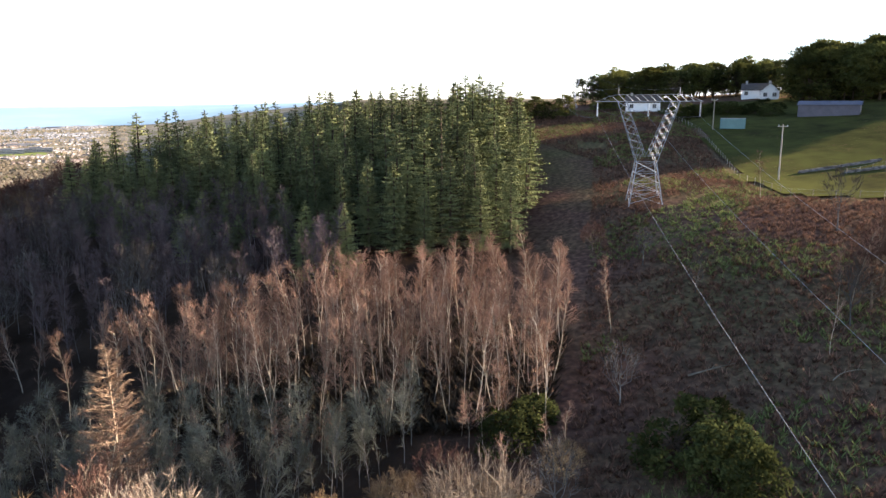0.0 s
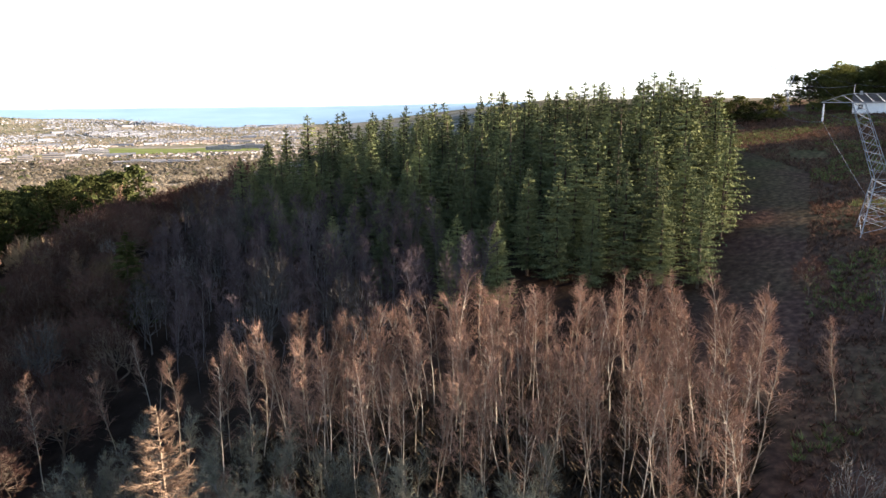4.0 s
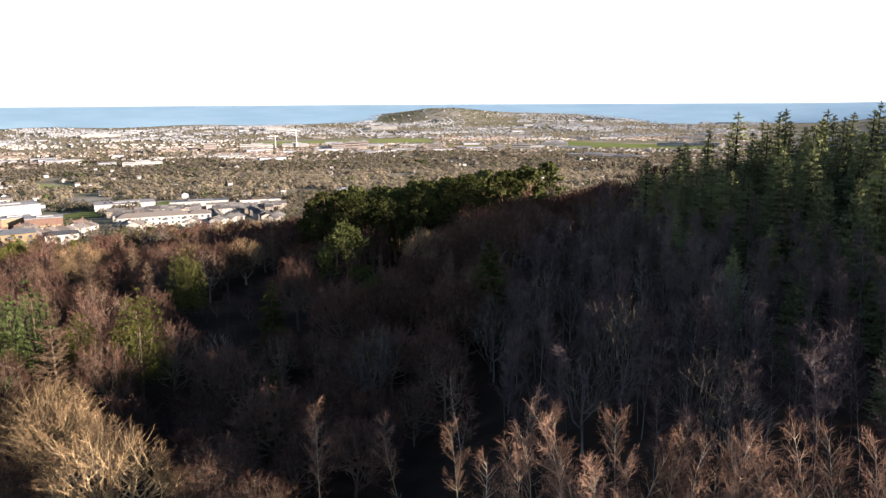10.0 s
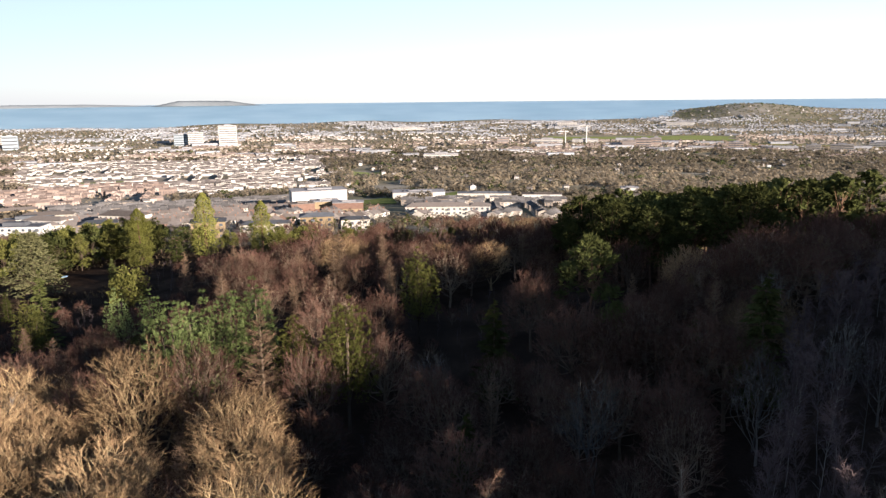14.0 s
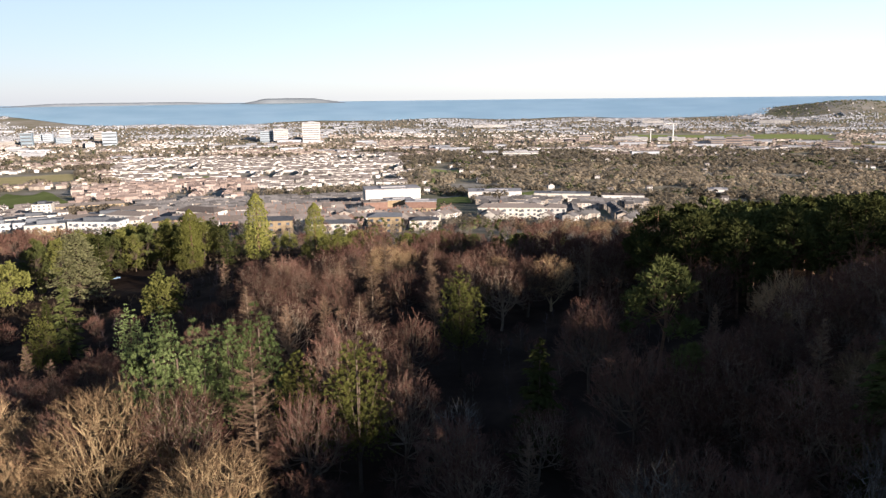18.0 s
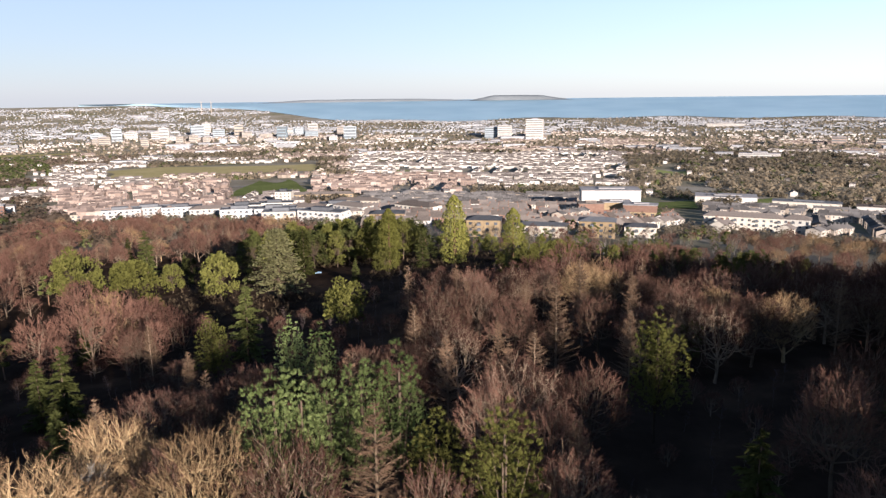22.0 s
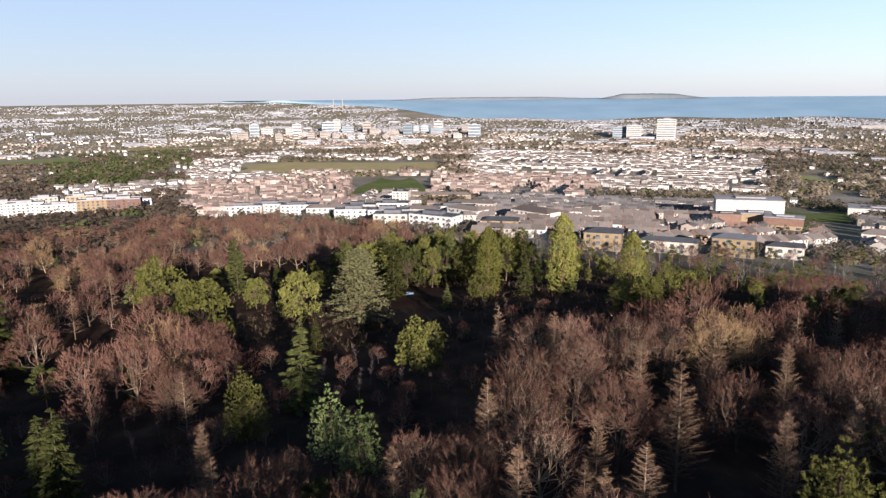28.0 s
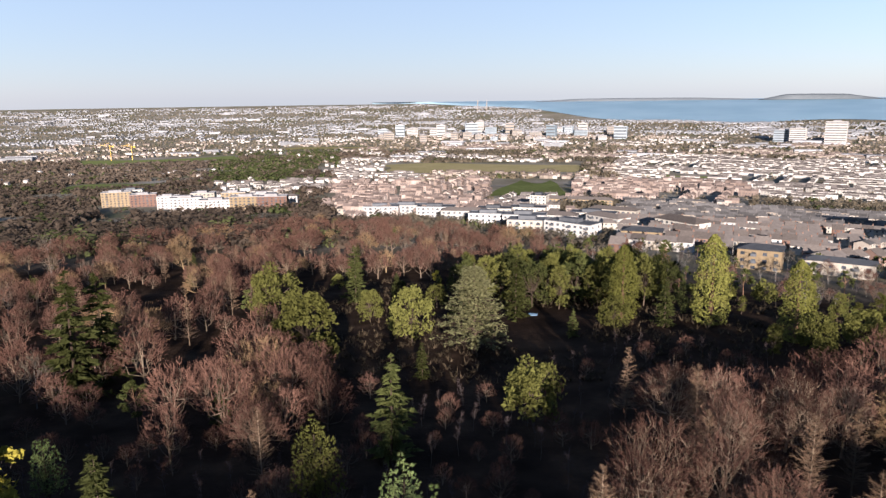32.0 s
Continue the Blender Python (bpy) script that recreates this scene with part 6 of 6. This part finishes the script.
white_l = "white rendered flat-roofed apartment block with balconies"
buff_l = "buff rendered apartment block with shallow grey roof at wood edge"
cream_l = "cream flat-roofed apartment block with balconies"
pitch_l = "white apartment block with grey pitched roof"
site_l = "brick apartment block under construction with scaffolding"
for az, r, yaw, L, W, fl, wall, roof, lab, hip in (
        (118.2, 530, 20, 26, 13, 3, "cream", "zinc", cream_l, 0), (114.9, 515, -8, 32, 13, 3, "white", "zinc", white_l, 0), (118.6, 590, 22, 30, 13, 3, "white", "zinc", white_l, 0),
        (116.2, 600, 18, 30, 13, 3, "white", "slate", pitch_l, 2.0), (113.4, 640, 14, 34, 13, 3, "cream", "zinc", cream_l, 0), (112.3, 600, -20, 30, 13, 3, "white", "slate", pitch_l, 2.2),
        (121.3, 600, 24, 30, 12, 3, "white", "zinc", white_l, 0), (123.4, 640, 26, 34, 13, 3, "white", "slate", pitch_l, 2.0), (121.0, 670, 24, 28, 12, 3, "cream", "zinc", cream_l, 0),
        (125.6, 690, 28, 32, 13, 3, "white", "zinc", white_l, 0), (129.9, 700, 34, 30, 13, 3, "white", "zinc", white_l, 0), (127.8, 715, 32, 36, 13, 3, "white", "zinc", white_l, 0),
        (132.2, 730, 38, 26, 12, 2, "cream", "slate", "cream apartment block with grey pitched roof", 2.0), (118.4, 690, 20, 30, 13, 3, "cream", "zinc", cream_l, 0),
        (117.6, 800, 15, 16, 16, 5, "cream", "zinc", "tall cream apartment tower with flat roof", 0), (114.6, 850, 18, 70, 13, 3, "buff", "slate", "long buff terrace block with grey roof", 2.5), (111.9, 690, 4, 40, 13, 3, "cream", "slate", "cream apartment block with grey pitched roof", 2.2),
        (109.7, 470, 14, 20, 12, 3, "buff", "zinc", buff_l, 1.6), (80.8, 535, -9, 46, 12, 3, "cream", "slate", "long cream apartment block with grey pitched roof", 2.4), (77.0, 545, -12, 16, 12, 3, "white", "slate", pitch_l, 2.2), (101.5, 408, 6, 17, 12, 3, "buff", "zinc", buff_l, 1.6), (91.9, 418, 0, 18, 12, 3, "buff", "zinc", buff_l, 1.6),
        (96.6, 412, 2, 26, 10, 2, "cream", "zinc", "cream house with shallow grey roof at wood edge", 1.4), (106.9, 585, -24, 34, 15, 3, "cream", "slate", "cream apartment block with grey pitched roof", 3.0), (88.4, 430, 0, 16, 11, 2, "cream", "zinc", "cream house with shallow grey roof at wood edge", 1.4),
        (138.3, 830, 40, 30, 15, 4, "brick", "flatroofs", site_l, 0), (140.2, 850, 44, 34, 16, 4, "buff", "flatroofs", site_l, 0), (142.4, 860, 46, 34, 15, 3, "whitewalls", "flatroofs", "low white podium of a building site", 0),
        (144.6, 880, 48, 32, 16, 4, "whitewalls", "flatroofs", "white apartment block under construction", 0), (141.2, 905, 46, 26, 15, 5, "buff", "flatroofs", "buff apartment block under construction", 0), (143.4, 930, 44, 26, 15, 5, "cream", "flatroofs", "cream apartment block with flat roof", 0),
        (139.1, 925, 42, 28, 14, 4, "cream", "flatroofs", "cream apartment block with flat roof", 0), (145.9, 960, 50, 24, 14, 4, "white", "flatroofs", "white apartment block under construction", 0), (147.6, 1010, 52, 30, 15, 4, "brick", "flatroofs", "brick apartment block with flat roof", 0),
        (149.4, 1030, 54, 34, 15, 5, "buff", "flatroofs", "buff apartment block with flat roof", 0), (148.4, 1060, 52, 26, 15, 5, "cream", "zinc", cream_l, 0), (137.2, 900, 40, 22, 15, 3, "white", "slate", pitch_l, 2.0)):
    apartment_block(*polar(az, r), yaw, L, W, fl + (az > 136.5), wall, roof, lab, hip)


def hall(x, y, yaw, L, W, H, wall, roof, base, label, name="sports_hall"):
    root = new(name)
    root.matrix_basis = pose(x, y, gz(x, y), 0, 0, yaw)
    tagged(root, label, "hall", "large halls")
    one("wall", lambda b: box(b, (-L / 2, -W / 2, H * 0.4), (L / 2, W / 2, H)), wall, root)
    one("plinth", lambda b: box(b, (-L / 2 + 0.3, -W / 2 + 0.3, -3), (L / 2 - 0.3, W / 2 - 0.3, H * 0.4)), base, root)
    one("roof", lambda b: (box(b, (-L / 2 - 0.5, -W / 2 - 0.5, H), (L / 2 + 0.5, W / 2 + 0.5, H + 0.5)), box(b, (-L / 5, -W / 6, H + 0.5), (L / 4, W / 6, H + 1.5))), roof, root)
    n = int(L / 6)
    for k in range(n):
        part("window", win_mesh, root, m=pose(-L / 2 + L * (k + 0.5) / n, -W / 2 + 0.28, H * 0.2, 0, 0, 0) @ Matrix.Diagonal((2.2, 1, 1.2, 1)))


hall(*polar(91.1, 690), 8, 50, 26, 19, "whitewalls", "flatroofs", "brick", "large white sports hall with brick base")
hall(*polar(90.6, 655), 8, 24, 16, 10, "buff", "flatroofs", "brick", "buff and brick porch wing of a sports hall")
hall(*polar(92.6, 640), 12, 20, 14, 9, "brick", "slate", "brick", "red brick wing of a sports hall")
hall(*polar(88.6, 640), -4, 26, 15, 9, "brick", "flatroofs", "buff", "red brick wing of a sports hall")
hall(*polar(82.4, 880), -6, 62, 30, 9, "whitewalls", "flatroofs", "cream", "long low white hall with pale roof")
hall(214, 800, -14, 60, 16, 9, "cream", "zinc", "cream", "long terrace building with grey roof", "school_building")
hall(278, 790, -14, 44, 15, 8, "white", "slate", "cream", "long terrace building with dark roof", "school_building")
hall(425, 884, -18, 22, 18, 9, "whitewalls", "flatroofs", "brick", "white flat-roofed house beyond the pines", "school_building")


def tower(x, y, yaw, L, W, H, wall, label, floors, cols):
    root = new("office_block")
    root.matrix_basis = pose(x, y, gz(x, y), 0, 0, yaw)
    tagged(root, label, "office building", "office blocks")
    one("wall", lambda b: box(b, (-L / 2, -W / 2, -5), (L / 2, W / 2, H)), wall, root)
    one("roof", lambda b: (box(b, (-L / 2 + 1, -W / 2 + 1, H), (L / 2 - 1, W / 2 - 1, H + 0.8)), box(b, (-L / 6, -W / 4, H + 0.8), (L / 5, W / 4, H + 4.5))), "flatroofs", root)
    for f in range(floors):
        z0 = H * (f + 0.3) / floors
        z1 = H * (f + 0.75) / floors
        one("window_band", lambda b: box(b, (-L / 2 + 1, -W / 2 - 0.2, z0), (L / 2 - 1, -W / 2 + 0.05, z1)), "band", root)


M["band"] = varied("dim_glazing", (0.045, 0.048, 0.05), (0.07, 0.074, 0.077), (0.10, 0.105, 0.11), 0.5, 0.9)
M["glassy"] = varied("tinted_glazing", (0.10, 0.13, 0.15), (0.17, 0.20, 0.22), (0.26, 0.29, 0.31), 0.05, 0.6)
rs = random.Random(77)
tower(-290, 2716, 4, 62, 40, 72, "whitewalls", "tall white residential tower above the suburb", 9, 6)
tower(-405, 2740, 6, 50, 40, 48, "whitewalls", "pale office block with dark window bands", 7, 6)
tower(-460, 2760, 6, 46, 40, 40, "glassy", "dark glazed office block", 5, 5)
tower(-1640, 2711, 30, 30, 26, 52, "whitewalls", "tall pale office tower on the plain", 8, 4)
for k in range(34):
    az = 111.5 + 19.5 * k / 34 + rs.uniform(-0.4, 0.4)
    r = rs.uniform(2750, 3150)
    x, y = polar(az, r)
    tower(x, y, az - 90 + rs.uniform(-15, 15), rs.uniform(22, 52), rs.uniform(20, 30), rs.uniform(14, 34) if k % 5 else 46, rs.choice(("whitewalls", "walls", "walls", "glassy")), "pale office block with dark window bands", 4, 5)
for az, r, L, H, wall in ((64.5, 2480, 50, 24, "bricks"), (65.6, 2470, 44, 20, "bricks"), (63.6, 2500, 34, 26, "bricks"), (57.8, 2420, 44, 18, "bricks"), (50.8, 2380, 60, 18, "walls"), (52.6, 2370, 40, 16, "walls"),
                          (75.5, 2560, 40, 24, "bricks"), (72.0, 2600, 110, 16, "whitewalls"), (69.0, 2640, 90, 14, "whitewalls"), (48.2, 2600, 90, 14, "whitewalls"), (45.0, 2050, 130, 10, "walls"), (42.4, 2000, 120, 9, "walls"),
                          (83.0, 3350, 150, 14, "whitewalls"), (70.5, 3500, 90, 18, "whitewalls"), (62.0, 3500, 120, 16, "whitewalls"), (80.5, 1900, 90, 12, "whitewalls"), (39.0, 2650, 120, 14, "whitewalls"), (37.0, 2700, 100, 14, "whitewalls")):
    x, y = polar(az, r)
    tower(x, y, az - 90, L, 30, H, wall, "long low block of the business park", 3, 6)


def mast(name, x, y, h, r0, r1, mat, label, jib=0.0):
    root = new(name)
    root.location = (x, y, gz(x, y))
    tagged(root, label, "crane" if jib else "chimney")
    one("tower" if jib else "stack", lambda b: b.tube((0, 0, -2), (0, 0, h), r0, r1, 8), mat, root)
    if jib:
        one("jib", lambda b: (b.tube((-jib, 0, h - 2), (jib * 0.35, 0, h - 2), r0 * 0.7, r0 * 0.7, 4), b.tube((0, 0, h + 5), (-jib * 0.8, 0, h - 1.5), 0.3, 0.3, 3)), mat, root)
        one("counterweight", lambda b: box(b, (jib * 0.25, -1.5, h - 5), (jib * 0.36, 1.5, h - 1)), mat, root)


mast("tower_crane", *polar(149.9, 2230), 44, 0.6, 0.6, "yellowpaint", "yellow tower crane on a distant building site", 50)
mast("tower_crane", *polar(148.5, 2240), 40, 0.6, 0.6, "yellowpaint", "yellow tower crane on a distant building site", 46)
mast("tower_crane", 959.9, 2448.9, 62, 2.0, 2.0, "white", "white tower crane among distant houses", 36)
mast("tower_crane", 890, 2470, 44, 1.8, 1.8, "white", "white tower crane among distant houses", 30)
for az in (122.0, 122.7):
    mast("power_station_chimney", *polar(az, 4350), 66, 2.4, 1.8, "walls", "tall slim power station chimney by the bay")

# ---- the mass of the suburb
rs = random.Random(5)
lists = {k: [] for k in ("white", "red", "brick", "slate", "mix", "far")}
near_houses = []
CELL = 130
for ci in range(-33, 30):
    for cj in range(1, 36):
        cx, cy = (ci + 0.5) * CELL, (cj + 0.5) * CELL
        az, r = bearing(cx, cy)
        if r > (4800 if az > 118 else 4150 if az < 66 else 3850) or az < 33 or az > 157:
            continue
        turn = radians(10 * noise.noise((cx * 0.003, cy * 0.003, 21.0)) + (az - 90) * 0.6 + rs.choice((70, 82, 76, 0, 90) if az < 93 and r < 850 else (0, 4, -4, 0, 6, 90)))
        big = 1.0 if r < 2600 else 0.85 if r < 3300 else 0.7
        c, s = math.cos(turn), math.sin(turn)
        gap = (34 if r < 930 else 38) * big * (1.0 if r < 2600 else 1.2)
        v = -CELL / 2 + gap / 2
        while v < CELL / 2:
            u = -CELL / 2 + rs.uniform(0, 8)
            run = rs.randint(4, 10)
            while u < CELL / 2:
                x, y = cx + c * u - s * v, cy + s * u + c * v
                aa, rr = bearing(x, y)
                q = quarter(aa, rr, x, y)
                step = 7.56 * big
                if q[0] > 0 and rs.random() < q[0]:
                    h = (5.3 + rs.uniform(-0.3, 0.5)) * big + (2.8 if q[2] == "brick" and rs.random() < 0.6 else 0)
                    item = (x, y, turn, 7.5 * big, 8.5 * big, h, rs.uniform(1.4, 2.1) * big)
                    if rr < 680 and q[2] == "slate" and len(near_houses) < 172:
                        near_houses.append((x, y, turn))
                    else:
                        lists[q[2] if q[2] in lists else "mix"].append((item, rr))
                u += step
                run -= 1
                if run <= 0:
                    u += rs.uniform(5, 11) * big
                    run = rs.randint(4, 10)
            v += gap
for k, (x, y, turn) in enumerate(near_houses):
    terraced_house(("cream", "cream", "white", "brick")[int(rs.random() * 4)], x, y, turn)
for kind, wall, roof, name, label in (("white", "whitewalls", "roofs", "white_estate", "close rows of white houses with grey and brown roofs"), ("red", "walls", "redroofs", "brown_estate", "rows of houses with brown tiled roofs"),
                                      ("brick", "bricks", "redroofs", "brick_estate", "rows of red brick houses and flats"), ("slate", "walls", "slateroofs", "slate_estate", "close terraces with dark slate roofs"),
                                      ("mix", "whitewalls", "roofs", "scattered_houses", "scattered white houses among trees"), ("far", "hazewalls", "hazeroofs", "distant_estate", "distant houses towards the bay, coloured pale haze grey")):
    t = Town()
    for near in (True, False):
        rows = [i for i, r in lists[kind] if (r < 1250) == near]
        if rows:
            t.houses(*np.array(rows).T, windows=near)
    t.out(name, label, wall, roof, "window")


# ---- white sheds and long blocks of the business parks
t = Town()
rows = []
for _ in range(900):
    az, r = rs.uniform(34, 156), math.sqrt(rs.uniform(1950 ** 2, 4600 ** 2))
    x, y = polar(az, r)
    q = quarter(az, r, x, y)
    if q[0] > 0.1 and r < (4500 if az > 118 else 3900 if az < 66 else 3700) and noise.noise((x * 0.0016, y * 0.0016, 31.0)) > -0.05:
        k = 1.0 if r < 3000 else 0.75
        rows.append((x, y, radians((az - 90) * 0.8 + rs.uniform(-14, 14)), rs.uniform(30, 95) * k, rs.uniform(18, 34) * k, rs.uniform(6, 11) * k, 0.6))
t.houses(*np.array(rows).T)
# shed walls share the haze grey of the far houses
t.out("business_park_sheds", "long white and grey sheds of the business parks", "hazewalls", "flatroofs", "window")


def far_trees(name, mat, label, spots, quads, size):
    if not spots:
        return
    n = len(spots)
    rr = np.random.RandomState(len(name))
    p = np.array([s[:2] for s in spots])
    s = np.array([s[2] for s in spots])
    z = land(p[:, 0], p[:, 1])
    d = rr.normal(0, 1, (n, quads, 3))
    d /= np.linalg.norm(d, axis=2, keepdims=True)
    d[..., 2] = np.abs(d[..., 2]) * 1.2 + 0.15
    c = np.stack([p[:, 0], p[:, 1], z], -1)[:, None] + d * (s[:, None, None] * rr.uniform(0.55, 1.0, (n, quads, 1)))
    a = np.cross(rr.normal(0, 1, (n, quads, 3)), d + rr.normal(0, 0.3, d.shape))
    a /= np.linalg.norm(a, axis=2, keepdims=True)
    b = np.cross(a, d)
    b /= np.maximum(np.linalg.norm(b, axis=2, keepdims=True), 1e-6)
    k = s[:, None, None] * size * rr.uniform(0.7, 1.3, (n, quads, 1))
    v = np.stack([c - a * k, c + b * k * 0.8, c + a * k, c - b * k * 0.8], 2).reshape(-1, 3)
    f = (np.arange(n * quads)[:, None] * 4 + np.arange(4)).tolist()
    tagged(new(name, mesh_of(name, v, f, M[mat])), label, "woodland", kind="stuff")


brown, green, dim = [], [], []
for k in range(115000):
    az = rs.uniform(31, 159)
    if k < 70000:
        r = math.sqrt(rs.uniform(330 ** 2, 2250 ** 2))
    else:
        r = rs.uniform(2250, 4800 if az > 118 else 4250 if az < 66 else 3800)
    x, y = polar(az, r)
    q = quarter(az, r, x, y)
    if q[1] > 0.9 and r < 2400 and noise.noise((x * 0.011, y * 0.011, 41.0)) < -0.16:
        continue
    if rs.random() < (q[1] if r > 2250 or q[1] > 0.74 else q[1] * 0.45):
        big = (3.2 + 2.6 * rs.random()) * (1.5 if q[1] > 0.9 and r < 2300 else 1.0 if r < 2600 else 0.8)
        (green if rs.random() < (0.75 if q[2] == "green" else 0.30 if noise.noise((x * 0.02, y * 0.02, 43.0)) > 0.28 else 0.03) else dim if az > 128 and r < 2300 else brown).append((x, y, big))
for name, mat, label, spots in (("bare_suburban_trees", "brown_crowns", "leafless brown trees between the houses", brown), ("bare_woodland_trees", "dim_crowns", "dull brown leafless trees west of the estate", dim), ("evergreen_suburban_trees", "green_crowns", "dark evergreen trees between the houses", green)):
    near = [s for s in spots if bearing(s[0], s[1])[1] < 1000]
    edge = [s for s in near if bearing(s[0], s[1])[1] < 620]
    far_trees(name, mat, label, edge, 44, 0.17)
    far_trees(name, mat, label, [s for s in near if bearing(s[0], s[1])[1] >= 620], 22, 0.27)
    far_trees(name, mat, label, [s for s in spots if 1000 <= bearing(s[0], s[1])[1] < 1500], 18, 0.30)
    far_trees(name, mat, label, [s for s in spots if 1500 <= bearing(s[0], s[1])[1] < 2300], 11, 0.40)
    far_trees(name, mat, label, [s for s in spots if bearing(s[0], s[1])[1] >= 2300], 4, 0.70)


# ---- headland beyond the bay and low far shore
def headland(name, az0, az1, r, base, height, label, seed):
    b = Build()
    n = 40
    rs2 = random.Random(seed)
    for i in range(n + 1):
        u = i / n
        prof = min(1.0, 4.5 * u, 3.2 * (1 - u)) * (0.84 + 0.16 * math.sin(u * 3.4 + 0.2)) + rs2.uniform(-0.025, 0.025) * (0 < i < n)
        for dr, f in ((0, 0), (25, 0.75), (45, 1.0), (70, 0.0)):
            x, y = polar(az1 + (az0 - az1) * u, r + dr)
            b.v.append(Vector((x, y, base - 8 + (height + 8) * max(0, prof) * f)))
    for i in range(n):
        for j in range(3):
            k = i * 4 + j
            b.f.append((k, k + 4, k + 5, k + 1))
    me = b.mesh(name, M["hazy_heath"])
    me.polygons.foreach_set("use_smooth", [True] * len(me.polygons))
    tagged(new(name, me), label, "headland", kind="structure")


headland("headland", 94.2, 102.3, 4760, -27, 23, "flat-topped heather headland across the bay, haze in its colour", 3)
headland("far_shore", 100.5, 119, 4790, -27, 9, "low shore across the bay, haze in its colour", 4)

# ---------------------------------------------------------------- woodland past the countable trees
for kind, name, label in (("spruce", "spruce_wood", "dark green spruces of the plantation interior"), ("birch", "birch_wood", "leafless russet birches on the shaded slope"), ("shadebirch", "dark_birch_wood", "leafless birches on the shaded slope, shade put into their dark colour"),
                          ("beech", "beech_wood", "leafless reddish brown beeches of the far wood"), ("oak", "oak_wood", "leafless tan oaks of the far wood"),
                          ("ash", "ash_wood", "leafless grey ashes of the far wood"), ("larch", "larch_wood", "leafless tan larches of the far wood"),
                          ("pine", "pine_wood", "dark green pines of the far wood")):
    join_rest(kind, name, label)
